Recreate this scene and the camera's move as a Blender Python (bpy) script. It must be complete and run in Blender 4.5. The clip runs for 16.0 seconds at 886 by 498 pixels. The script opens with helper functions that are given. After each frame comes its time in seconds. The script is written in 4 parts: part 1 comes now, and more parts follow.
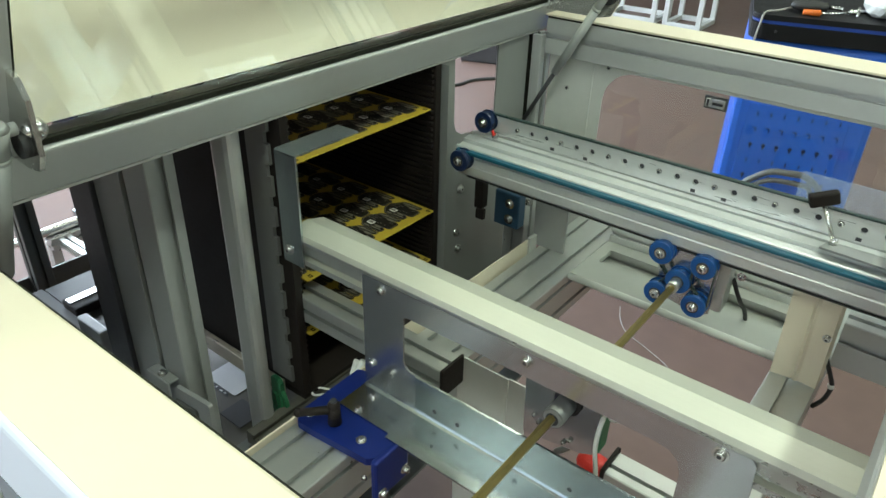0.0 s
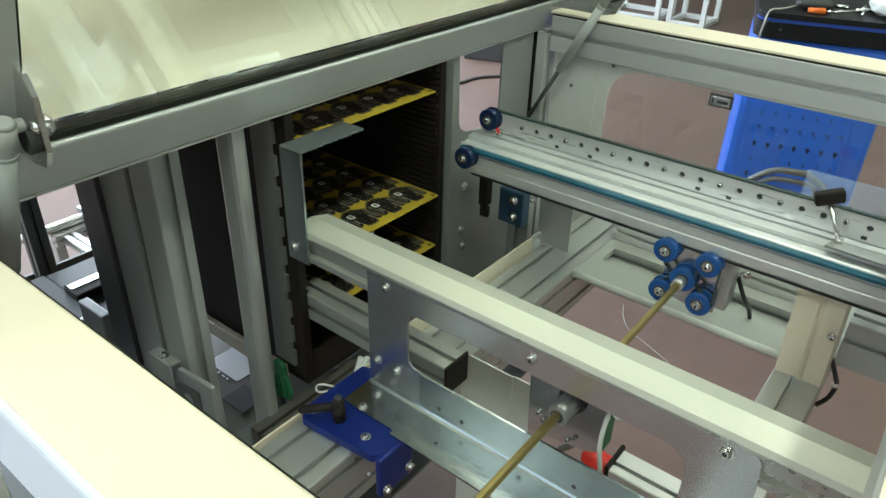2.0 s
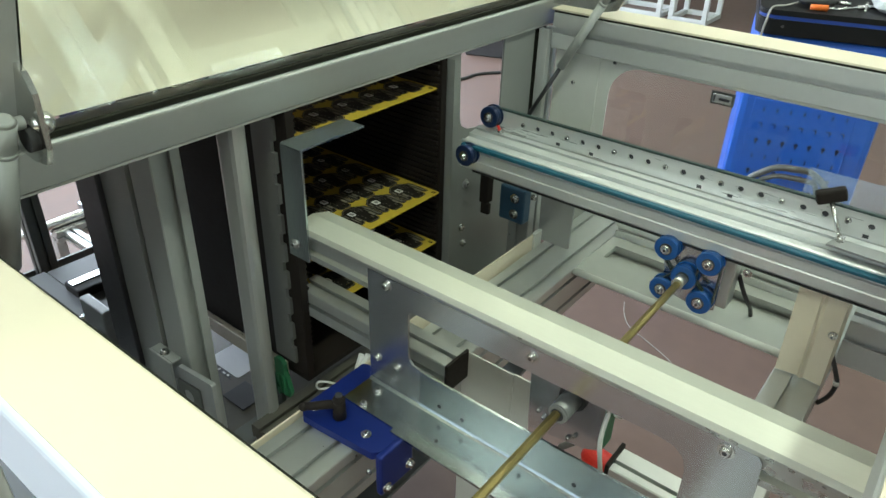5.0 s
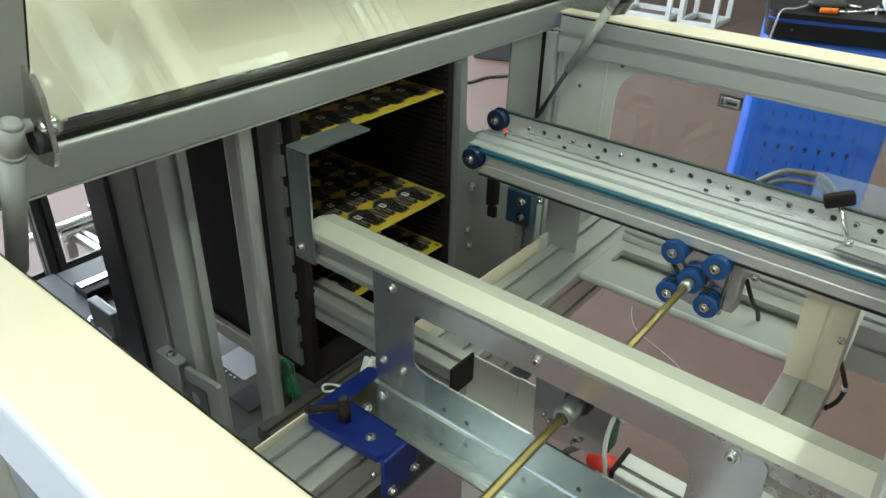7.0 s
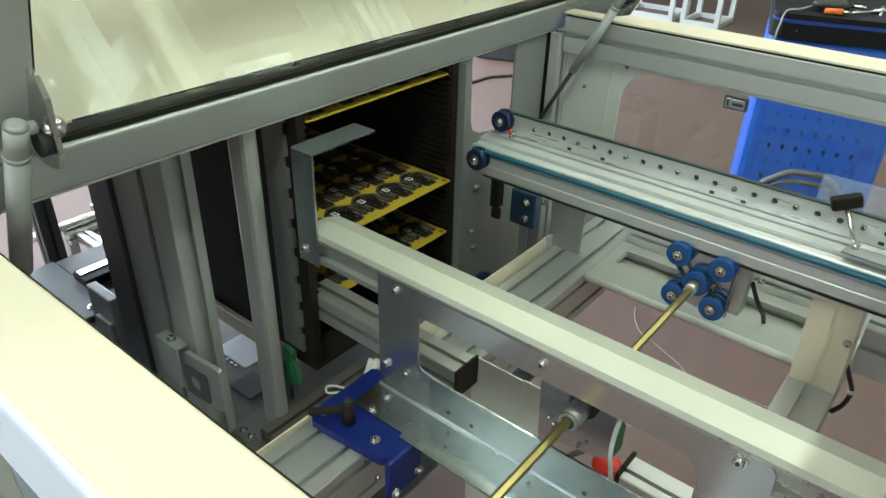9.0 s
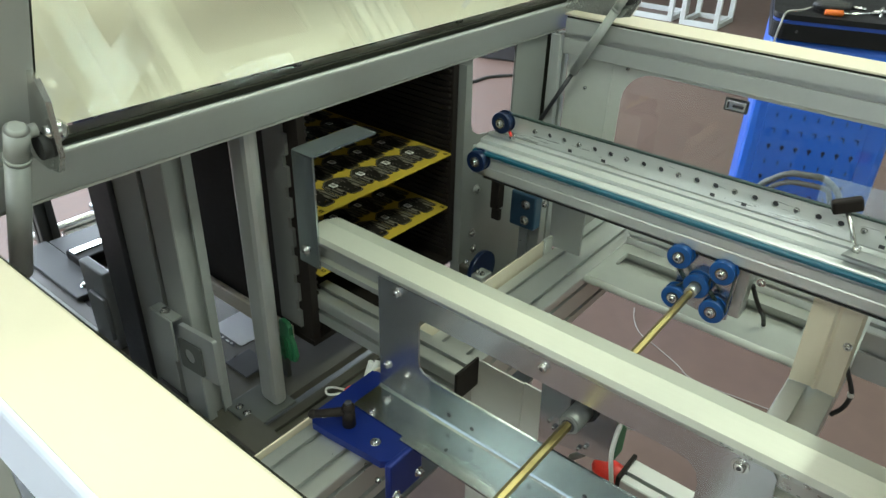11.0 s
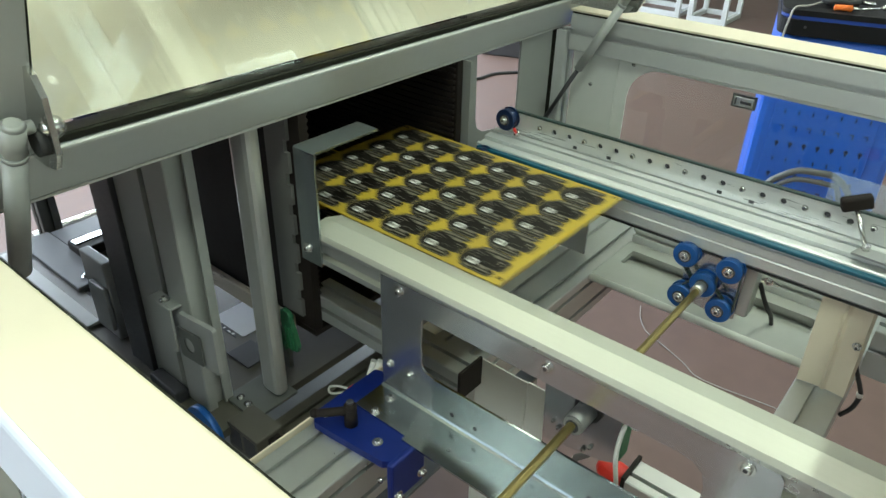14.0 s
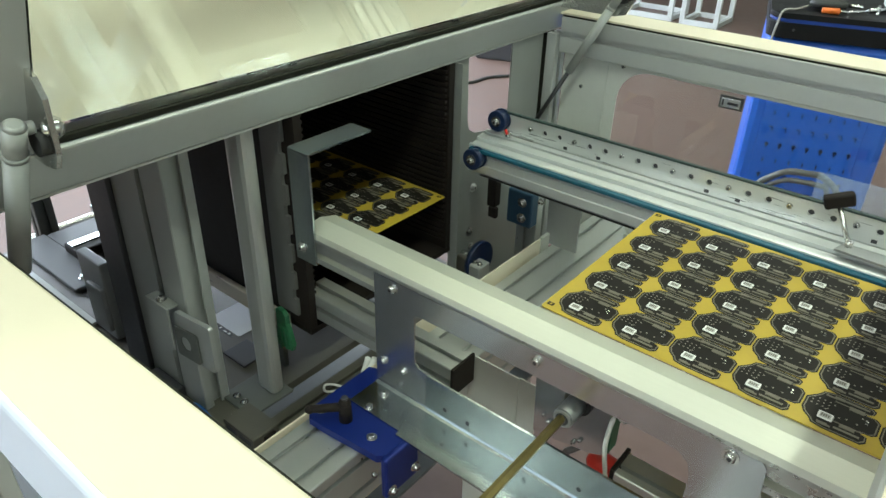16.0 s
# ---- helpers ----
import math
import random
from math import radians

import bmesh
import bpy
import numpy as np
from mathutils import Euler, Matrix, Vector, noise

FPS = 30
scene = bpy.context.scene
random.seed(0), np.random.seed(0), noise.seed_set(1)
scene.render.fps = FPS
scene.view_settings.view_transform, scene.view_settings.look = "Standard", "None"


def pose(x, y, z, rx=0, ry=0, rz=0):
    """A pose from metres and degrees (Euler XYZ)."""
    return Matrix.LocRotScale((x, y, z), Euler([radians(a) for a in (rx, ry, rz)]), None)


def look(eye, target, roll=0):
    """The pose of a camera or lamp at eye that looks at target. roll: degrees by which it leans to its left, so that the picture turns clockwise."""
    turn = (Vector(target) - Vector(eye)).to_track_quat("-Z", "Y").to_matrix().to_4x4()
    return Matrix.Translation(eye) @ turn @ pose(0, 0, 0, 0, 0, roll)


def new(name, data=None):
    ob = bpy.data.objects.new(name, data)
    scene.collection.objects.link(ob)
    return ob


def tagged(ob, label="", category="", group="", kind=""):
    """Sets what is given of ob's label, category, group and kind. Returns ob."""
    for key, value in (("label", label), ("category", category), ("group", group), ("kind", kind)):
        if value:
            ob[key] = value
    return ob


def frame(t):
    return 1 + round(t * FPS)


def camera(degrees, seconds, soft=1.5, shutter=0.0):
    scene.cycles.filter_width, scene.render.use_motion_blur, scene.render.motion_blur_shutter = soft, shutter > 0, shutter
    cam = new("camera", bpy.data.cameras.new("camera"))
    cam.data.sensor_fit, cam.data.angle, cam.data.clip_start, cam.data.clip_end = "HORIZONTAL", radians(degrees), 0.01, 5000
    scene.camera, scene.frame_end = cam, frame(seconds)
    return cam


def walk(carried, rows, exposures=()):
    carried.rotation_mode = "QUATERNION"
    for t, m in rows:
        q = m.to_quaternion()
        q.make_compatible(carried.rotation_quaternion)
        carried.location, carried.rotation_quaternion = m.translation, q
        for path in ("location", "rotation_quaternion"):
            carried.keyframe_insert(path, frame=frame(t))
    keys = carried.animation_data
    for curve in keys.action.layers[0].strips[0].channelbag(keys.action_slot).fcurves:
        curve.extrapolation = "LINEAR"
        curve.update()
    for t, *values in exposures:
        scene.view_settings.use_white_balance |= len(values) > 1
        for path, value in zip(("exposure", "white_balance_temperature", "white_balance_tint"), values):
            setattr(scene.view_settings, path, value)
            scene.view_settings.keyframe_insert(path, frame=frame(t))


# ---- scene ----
cam = camera(64.01, 16.0, soft=1.5, shutter=0.8)
walk(cam, [
    (0.0, pose(0.6832, -0.5871, 1.4095, 59.544, -1.450, 38.117)),
    (0.5, pose(0.6832, -0.5879, 1.4088, 59.571, -1.479, 38.202)),
    (1.0, pose(0.6826, -0.5886, 1.4100, 59.475, -1.474, 38.282)),
    (1.5, pose(0.6818, -0.5894, 1.4087, 59.453, -1.511, 38.325)),
    (2.0, pose(0.6813, -0.5898, 1.4088, 59.380, -1.483, 38.362)),
    (2.5, pose(0.6798, -0.5898, 1.4093, 59.264, -1.503, 38.362)),
    (3.0, pose(0.6772, -0.5900, 1.4096, 59.123, -1.618, 38.312)),
    (3.5, pose(0.6762, -0.5903, 1.4094, 58.987, -1.689, 38.276)),
    (4.0, pose(0.6769, -0.5901, 1.4096, 58.983, -1.677, 38.280)),
    (6.5, pose(0.6846, -0.5857, 1.4107, 59.246, -1.334, 39.056)),
    (7.0, pose(0.6834, -0.5858, 1.4100, 59.309, -1.352, 39.166)),
    (7.5, pose(0.6808, -0.5855, 1.4092, 59.333, -1.361, 39.206)),
    (8.0, pose(0.6800, -0.5850, 1.4100, 59.340, -1.321, 39.267)),
    (8.5, pose(0.6791, -0.5846, 1.4112, 59.301, -1.319, 39.316)),
    (9.0, pose(0.6772, -0.5846, 1.4111, 59.248, -1.381, 39.339)),
    (11.5, pose(0.6732, -0.5833, 1.4145, 59.166, -1.541, 39.316)),
    (12.0, pose(0.6736, -0.5820, 1.4144, 59.145, -1.464, 39.393)),
    (12.5, pose(0.6729, -0.5809, 1.4130, 59.135, -1.472, 39.484)),
    (13.0, pose(0.6720, -0.5784, 1.4131, 59.003, -1.515, 39.641)),
    (13.5, pose(0.6701, -0.5749, 1.4115, 58.936, -1.429, 39.776)),
    (14.0, pose(0.6711, -0.5744, 1.4102, 58.940, -1.300, 39.762)),
    (14.5, pose(0.6751, -0.5774, 1.4100, 59.050, -1.118, 39.599)),
    (15.0, pose(0.6798, -0.5795, 1.4093, 59.267, -1.011, 39.519)),
    (15.5, pose(0.6835, -0.5826, 1.4101, 59.393, -1.102, 39.395)),
    (16.0, pose(0.6862, -0.5859, 1.4130, 59.270, -1.254, 39.327)),
])

# ---- light ----
world = bpy.data.worlds.new("world")
scene.world = world
world.use_nodes = True
wn = world.node_tree.nodes
sky = wn.new("ShaderNodeTexSky")
sky.sky_type = "NISHITA"
sky.sun_disc = False
sky.sun_elevation = radians(38)
sky.sun_rotation = radians(200)
wn["Background"].inputs[1].default_value = 0.1
world.node_tree.links.new(sky.outputs[0], wn["Background"].inputs[0])


def area_lamp(name, m, sx, sy, power, color):
    d = bpy.data.lights.new(name, "AREA")
    d.shape, d.size, d.size_y, d.energy, d.color = "RECTANGLE", sx, sy, power, color
    ob = new(name, d)
    ob.matrix_world = m
    return ob


HX0, HX1, HY0, HY1, HZ = -3.8, 6.0, -5.0, 9.0, 5.0
WARM = (0.83, 1.0, 0.82)
DAY = (0.86, 0.93, 1.0)
CEILING_LAMPS = [(-1.6, -2.6, 20), (-1.6, 0.6, 20), (-1.6, 3.8, 20), (0.2, -2.6, 14), (0.2, 0.6, 14), (0.2, 3.8, 14), (2.0, -2.6, 100), (2.0, 0.6, 90), (2.0, 3.8, 84)]
for lx, ly, watts in CEILING_LAMPS:
    area_lamp("ceiling_lamp", look((lx, ly, HZ - 0.16), (lx, ly, 0)), 0.30, 2.4, watts, WARM)
area_lamp("window_daylight", look((HX0 + 0.05, 1.0, 1.7), (0, 1.0, 0.6)), 8.0, 2.6, 720, (0.74, 0.86, 1.0))
area_lamp("window_daylight", look((-1.0, HY0 + 0.05, 2.6), (-1.0, 0, 1.2)), 8.0, 2.6, 80, DAY)
# east fill lamp for an unseen window, kept weak for the magazine
area_lamp("window_daylight", look((HX1 - 0.05, 1.0, 2.2), (0, 0.6, 1.3)), 7.0, 2.4, 3, (0.88, 1.0, 0.90))
scene.view_settings.exposure = -0.3


# ---- materials ----
def mat(name, color, rough=0.5, metal=0.0, vary=0.12, scale=30.0, bump=0.0, bscale=200.0, coat=0.0, spec=0.5, stretch=(1, 1, 1), rvary=0.1, emit=None):
    m = bpy.data.materials.new(name)
    m.use_nodes = True
    n, l = m.node_tree.nodes, m.node_tree.links
    b = n["Principled BSDF"]
    b.inputs["Metallic"].default_value = metal
    b.inputs["Roughness"].default_value = rough
    b.inputs["Coat Weight"].default_value = coat
    b.inputs["Coat Roughness"].default_value = 0.06
    b.inputs["Specular IOR Level"].default_value = spec
    co = n.new("ShaderNodeTexCoord")
    mp = n.new("ShaderNodeMapping")
    mp.inputs["Scale"].default_value = stretch
    l.new(co.outputs["Object"], mp.inputs[0])
    big, fine = n.new("ShaderNodeTexNoise"), n.new("ShaderNodeTexNoise")
    big.inputs["Scale"].default_value = scale * 0.25
    big.inputs["Detail"].default_value = 5
    fine.inputs["Scale"].default_value = scale * 4
    fine.inputs["Detail"].default_value = 4
    l.new(mp.outputs[0], big.inputs[0])
    l.new(mp.outputs[0], fine.inputs[0])
    mx = n.new("ShaderNodeMath")
    mx.operation = "MULTIPLY_ADD"
    mx.inputs[1].default_value = 0.6
    l.new(big.outputs[0], mx.inputs[0])
    sc = n.new("ShaderNodeMath")
    sc.operation = "MULTIPLY"
    sc.inputs[1].default_value = 0.4
    l.new(fine.outputs[0], sc.inputs[0])
    l.new(sc.outputs[0], mx.inputs[2])
    ramp = n.new("ShaderNodeValToRGB")
    lo = tuple(max(0, c * (1 - vary)) for c in color)
    hi = tuple(min(1, c * (1 + vary)) for c in color)
    ramp.color_ramp.elements[0].position, ramp.color_ramp.elements[0].color = 0.3, (*lo, 1)
    ramp.color_ramp.elements[1].position, ramp.color_ramp.elements[1].color = 0.7, (*hi, 1)
    l.new(mx.outputs[0], ramp.inputs[0])
    l.new(ramp.outputs[0], b.inputs["Base Color"])
    if rvary:
        mr = n.new("ShaderNodeMapRange")
        mr.inputs["From Min"].default_value, mr.inputs["From Max"].default_value = 0.3, 0.7
        mr.inputs["To Min"].default_value, mr.inputs["To Max"].default_value = max(0.02, rough - rvary), min(1, rough + rvary)
        l.new(mx.outputs[0], mr.inputs[0])
        l.new(mr.outputs[0], b.inputs["Roughness"])
    if bump:
        bn = n.new("ShaderNodeTexNoise")
        bn.inputs["Scale"].default_value = bscale
        l.new(mp.outputs[0], bn.inputs[0])
        bp = n.new("ShaderNodeBump")
        bp.inputs["Strength"].default_value = bump
        bp.inputs["Distance"].default_value = 0.002
        l.new(bn.outputs[0], bp.inputs["Height"])
        l.new(bp.outputs[0], b.inputs["Normal"])
    if emit:
        b.inputs["Emission Color"].default_value = (*color, 1)
        b.inputs["Emission Strength"].default_value = emit
    return m


ALU = mat("anodised_aluminium", (0.58, 0.59, 0.57), 0.34, 0.75, 0.04, 20, 0.02, 300)
ALU_GREY = mat("grey_anodised_frame", (0.49, 0.50, 0.485), 0.48, 0.35, 0.05, 20, 0.03, 300)
RAILTOP = mat("satin_rail_aluminium", (0.62, 0.625, 0.54), 0.36, 0.4, 0.04, 18, 0.02, 250, stretch=(0.3, 6, 6))
PLAT = mat("grey_brown_platform_steel", (0.095, 0.088, 0.072), 0.45, 0.15, 0.12, 14, 0.02, 200)
RAILM = mat("bright_milled_aluminium", (0.68, 0.70, 0.69), 0.33, 0.5, 0.03, 18, 0.0, 250, rvary=0.02)
GUIDE = mat("polished_guide_aluminium", (0.72, 0.73, 0.71), 0.28, 0.6, 0.05, 18, stretch=(0.3, 6, 6), rvary=0.05)
CREAM = mat("cream_powder_coat", (0.74, 0.665, 0.52), 0.5, 0.0, 0.02, 12, 0.05, 900)
HOUSING = mat("pale_cream_housing_paint", (0.93, 0.875, 0.715), 0.5, 0.0, 0.02, 12, 0.05, 900)
WHITE = mat("white_powder_coat", (0.62, 0.63, 0.585), 0.5, 0.0, 0.04, 15, 0.05, 800)
GALV = mat("galvanised_sheet", (0.43, 0.48, 0.50), 0.21, 1.0, 0.07, 14, 0.0, 60, rvary=0.05)
TRAYGREY = mat("light_grey_tray_paint", (0.37, 0.38, 0.345), 0.5, 0.0, 0.06, 14, 0.04, 500)
MOUNT = mat("pale_galvanised_sheet", (0.60, 0.62, 0.65), 0.24, 0.95, 0.02, 16, 0.0, 60, rvary=0.015)
# pale see-through tint for a window reflection painted on the pane
PANEGLINT = mat("pane_reflection_tint", (0.62, 0.74, 0.92), 0.25, 0.0, 0.02, 20)
PANEGLINT.node_tree.nodes["Principled BSDF"].inputs["Alpha"].default_value = 0.22
TRAYBLK = mat("black_tray_plastic", (0.009, 0.009, 0.010), 0.5, 0.0, 0.2, 40, 0.05, 300, spec=0.2)
CHAMP = mat("champagne_anodised_strip", (0.58, 0.52, 0.42), 0.30, 0.55, 0.06, 20, stretch=(0.4, 5, 5))
STEEL = mat("bright_zinc_steel", (0.72, 0.72, 0.70), 0.22, 1.0, 0.06, 80)
DARKSTEEL = mat("dark_steel", (0.06, 0.06, 0.065), 0.45, 0.4, 0.15, 60)
BLACK = mat("black_antistatic_plastic", (0.018, 0.014, 0.012), 0.6, 0.0, 0.2, 40, 0.05, 300, spec=0.15)
RUBBER = mat("black_rubber", (0.02, 0.02, 0.02), 0.6, 0.0, 0.2, 60, 0.1, 500)
BLUEPL = mat("blue_plastic", (0.01, 0.085, 0.30), 0.35, 0.0, 0.1, 60)
BLUEAN = mat("blue_anodised_aluminium", (0.007, 0.022, 0.17), 0.36, 0.3, 0.04, 20, rvary=0.02)
FRONTWHITE = mat("cool_white_front_skin", (0.74, 0.80, 0.90), 0.4, 0.0, 0.02, 12)
TOPBELT = mat("dark_green_belt", (0.03, 0.05, 0.045), 0.3, 0.0, 0.1, 60)
BELT = mat("teal_drive_belt", (0.006, 0.085, 0.13), 0.45, 0.0, 0.1, 60)
GREENPL = mat("green_plastic", (0.02, 0.13, 0.055), 0.45, 0.0, 0.15, 60)
BRASS = mat("yellow_chromated_steel", (0.34, 0.27, 0.11), 0.36, 0.85, 0.12, 60, stretch=(6, 1, 6))
PCB = mat("yellow_laminate", (0.44, 0.315, 0.034), 0.4, 0.0, 0.08, 40)
PCBBLK = mat("black_solder_resist", (0.012, 0.010, 0.008), 0.45, 0.0, 0.3, 200, spec=0.2)
CHIP = mat("grey_component", (0.17, 0.155, 0.12), 0.4, 0.1, 0.2, 300)
LABELW = mat("white_label", (0.80, 0.80, 0.78), 0.5, 0.0, 0.02, 40)
BLUECART = mat("blue_painted_steel", (0.012, 0.12, 0.62), 0.38, 0.0, 0.06, 6, 0.03, 300)
FLOOR = mat("red_brown_painted_concrete", (0.141, 0.090, 0.076), 0.5, 0.0, 0.18, 3, 0.05, 60, spec=0.3, rvary=0.08)
WALL = mat("hall_wall_plaster", (0.36, 0.36, 0.33), 0.8, 0.0, 0.05, 2, 0.05, 60)
LIDPANE = mat("tinted_clear_pane", (0.985, 0.985, 0.945), 0.02, 0.0, 0.01, 3, rvary=0)
LIDPANE.node_tree.nodes["Principled BSDF"].inputs["Transmission Weight"].default_value = 1.0
LIDPANE.node_tree.nodes["Principled BSDF"].inputs["IOR"].default_value = 1.7
GASKET = mat("dark_gasket", (0.022, 0.022, 0.016), 0.8, 0.0, 0.1, 40, spec=0.2)
NOTCHED = mat("dull_notched_metal", (0.19, 0.19, 0.18), 0.4, 0.3, 0.08, 20)
SHEET = mat("grey_sheet_metal", (0.30, 0.31, 0.295), 0.45, 0.35, 0.06, 12, 0.02, 300)
UPRIGHT = mat("natural_aluminium_upright", (0.52, 0.525, 0.51), 0.30, 0.6, 0.0, 20, rvary=0.0)
LEFTPLATE = mat("dull_grey_plate", (0.10, 0.105, 0.102), 0.55, 0.0, 0.12, 14, 0.03, 300)
UPRIGHTD = mat("grey_anodised_upright", (0.36, 0.37, 0.355), 0.45, 0.2, 0.06, 20, 0.02, 250)
TEALBLK = mat("slate_blue_anodised", (0.035, 0.085, 0.14), 0.4, 0.3, 0.1, 50)
NAVY = mat("navy_plastic", (0.005, 0.017, 0.06), 0.35, 0.0, 0.1, 60)
GLOSSLABEL = mat("glossy_white_label", (0.90, 0.91, 0.93), 0.2, 0.0, 0.02, 40, coat=1.0)
GLASS = mat("clear_acrylic", (0.93, 0.96, 0.94), 0.02, 0.0, 0.0, 4, rvary=0)
GLASS.node_tree.nodes["Principled BSDF"].inputs["Transmission Weight"].default_value = 1.0
REDPL = mat("red_plastic", (0.65, 0.03, 0.02), 0.4, 0.0, 0.08, 40)
CABLEW = mat("white_cable_sheath", (0.72, 0.72, 0.68), 0.5, 0.0, 0.05, 40)
CABLEL = mat("light_cable_sheath", (0.36, 0.35, 0.33), 0.45, 0.0, 0.05, 40)
TUBEGREY = mat("grey_strut_paint", (0.38, 0.39, 0.37), 0.42, 0.2, 0.05, 40)
ORANGE = mat("orange_plastic", (0.75, 0.16, 0.02), 0.4, 0.0, 0.08, 40)
LAMPGLOW = mat("lamp_diffuser", (1.0, 0.96, 0.82), 0.5, 0, 0, 5, rvary=0, emit=4.0)
EASTGLOW = mat("dim_window_sky", (0.88, 1.0, 0.90), 0.5, 0, 0, 5, rvary=0, emit=0.12)
WINGLOW = mat("window_sky", (0.86, 0.93, 1.0), 0.5, 0, 0, 5, rvary=0, emit=0.9)


# ---- mesh helpers ----
def finish(bm, name, material, parent=None, label=""):
    bmesh.ops.recalc_face_normals(bm, faces=bm.faces)
    me = bpy.data.meshes.new(name)
    bm.to_mesh(me)
    bm.free()
    if not isinstance(material, (list, tuple)):
        material = [material]
    for m in material:
        me.materials.append(m)
    ob = new(name, me)
    if parent:
        ob.parent = parent
    if label:
        tagged(ob, label)
    return ob


def part(name, bm, material, parent, label=""):
    return finish(bm, name, material, parent, label)


def thing(name, label, category, m=None, group="", kind=""):
    ob = new(name)
    ob.empty_display_size = 0.02
    if m is not None:
        ob.matrix_basis = m
    return tagged(ob, label, category, group, kind)


def box(x0, x1, y0, y1, z0, z1, bevel=0.0, bm=None, mi=0):
    bm = bm or bmesh.new()
    r = bmesh.ops.create_cube(bm, size=1.0, matrix=Matrix.LocRotScale(((x0 + x1) / 2, (y0 + y1) / 2, (z0 + z1) / 2), None, (abs(x1 - x0), abs(y1 - y0), abs(z1 - z0))))
    vs = r["verts"]
    fs = {f for v in vs for f in v.link_faces}
    for f in fs:
        f.material_index = mi
    if bevel:
        es = {e for v in vs for e in v.link_edges}
        b = bmesh.ops.bevel(bm, geom=list(es), offset=bevel, segments=2, affect="EDGES", profile=0.5)
        for f in b["faces"]:
            f.material_index = mi
    return bm


def prism(pts, axis, a, b, bm=None, mi=0, bevel=0.0):
    """Extrudes a polygon of two coordinates along an axis from a to b."""
    bm = bm or bmesh.new()

    def at(p, s):
        return {"x": (s, p[0], p[1]), "y": (p[0], s, p[1]), "z": (p[0], p[1], s)}[axis]

    v0 = [bm.verts.new(at(p, a)) for p in pts]
    v1 = [bm.verts.new(at(p, b)) for p in pts]
    fs = [bm.faces.new(v0), bm.faces.new(v1[::-1])]
    caps = [e for f in fs for e in f.edges]
    for i in range(len(pts)):
        j = (i + 1) % len(pts)
        fs.append(bm.faces.new((v0[i], v0[j], v1[j], v1[i])))
    for f in fs:
        f.material_index = mi
    if bevel:
        bmesh.ops.bevel(bm, geom=caps, offset=bevel, segments=1, affect="EDGES", profile=0.5)
    return bm


def rod(p, q, r, bm=None, n=16, mi=0, r2=None, smooth=True):
    bm = bm or bmesh.new()
    p, q = Vector(p), Vector(q)
    d = q - p
    m = Matrix.Translation((p + q) / 2) @ d.to_track_quat("Z", "Y").to_matrix().to_4x4()
    res = bmesh.ops.create_cone(bm, cap_ends=True, segments=n, radius1=r, radius2=r if r2 is None else r2, depth=d.length, matrix=m)
    for f in {f for v in res["verts"] for f in v.link_faces}:
        f.material_index = mi
        f.smooth = smooth and len(f.verts) == 4
    return bm


def tube(pts, r, bm=None, n=8, mi=0):
    """A round tube along a smooth line through the points."""
    bm = bm or bmesh.new()
    P = [Vector(p) for p in pts]
    line = []
    for i in range(len(P) - 1):
        a, b, c, d = P[max(i - 1, 0)], P[i], P[i + 1], P[min(i + 2, len(P) - 1)]
        for k in range(6):
            t = k / 6
            line.append(0.5 * ((2 * b) + (c - a) * t + (2 * a - 5 * b + 4 * c - d) * t * t + (3 * b - a - 3 * c + d) * t ** 3))
    line.append(P[-1])
    rings = []
    up = Vector((0.3, 0.5, 0.81)).normalized()
    for i, p in enumerate(line):
        d = (line[min(i + 1, len(line) - 1)] - line[max(i - 1, 0)]).normalized()
        s = d.cross(up).normalized()
        u = s.cross(d)
        rings.append([bm.verts.new(p + r * (math.cos(2 * math.pi * k / n) * s + math.sin(2 * math.pi * k / n) * u)) for k in range(n)])
    for a, b in zip(rings, rings[1:]):
        for k in range(n):
            f = bm.faces.new((a[k], a[(k + 1) % n], b[(k + 1) % n], b[k]))
            f.smooth, f.material_index = True, mi
    bm.faces.new(rings[0][::-1])
    bm.faces.new(rings[-1])
    return bm


def plate(outline, holes, place, thick, bm=None, mi=0):
    """A flat plate with holes: outline and holes in two coordinates, place(u, v, w) gives the point."""
    bm = bm or bmesh.new()
    loops, edges = [], []
    for pts in (outline, *holes):
        vs = [bm.verts.new((p[0], p[1], 0)) for p in pts]
        loops.append(vs)
        edges += [bm.edges.new((vs[i], vs[(i + 1) % len(vs)])) for i in range(len(vs))]
    res = bmesh.ops.triangle_fill(bm, use_beauty=True, use_dissolve=False, edges=edges)
    faces = [g for g in res["geom"] if isinstance(g, bmesh.types.BMFace)]
    ext = bmesh.ops.extrude_face_region(bm, geom=faces)
    top = [v for v in ext["geom"] if isinstance(v, bmesh.types.BMVert)]
    for v in top:
        v.co.z = thick
    allv = {v for f in faces for v in f.verts} | set(top)
    for v in allv:
        v.co = Vector(place(v.co.x, v.co.y, v.co.z))
    for v in allv:
        for f in v.link_faces:
            f.material_index = mi
    return bm


def ring(cx, cy, r, n=14):
    return [(cx + r * math.cos(2 * math.pi * k / n), cy + r * math.sin(2 * math.pi * k / n)) for k in range(n)]


def rounded(x0, x1, y0, y1, r, n=5):
    pts = []
    for cx, cy, a in ((x1 - r, y1 - r, 0), (x0 + r, y1 - r, 90), (x0 + r, y0 + r, 180), (x1 - r, y0 + r, 270)):
        for k in range(n + 1):
            t = radians(a + 90 * k / n)
            pts.append((cx + r * math.cos(t), cy + r * math.sin(t)))
    return pts


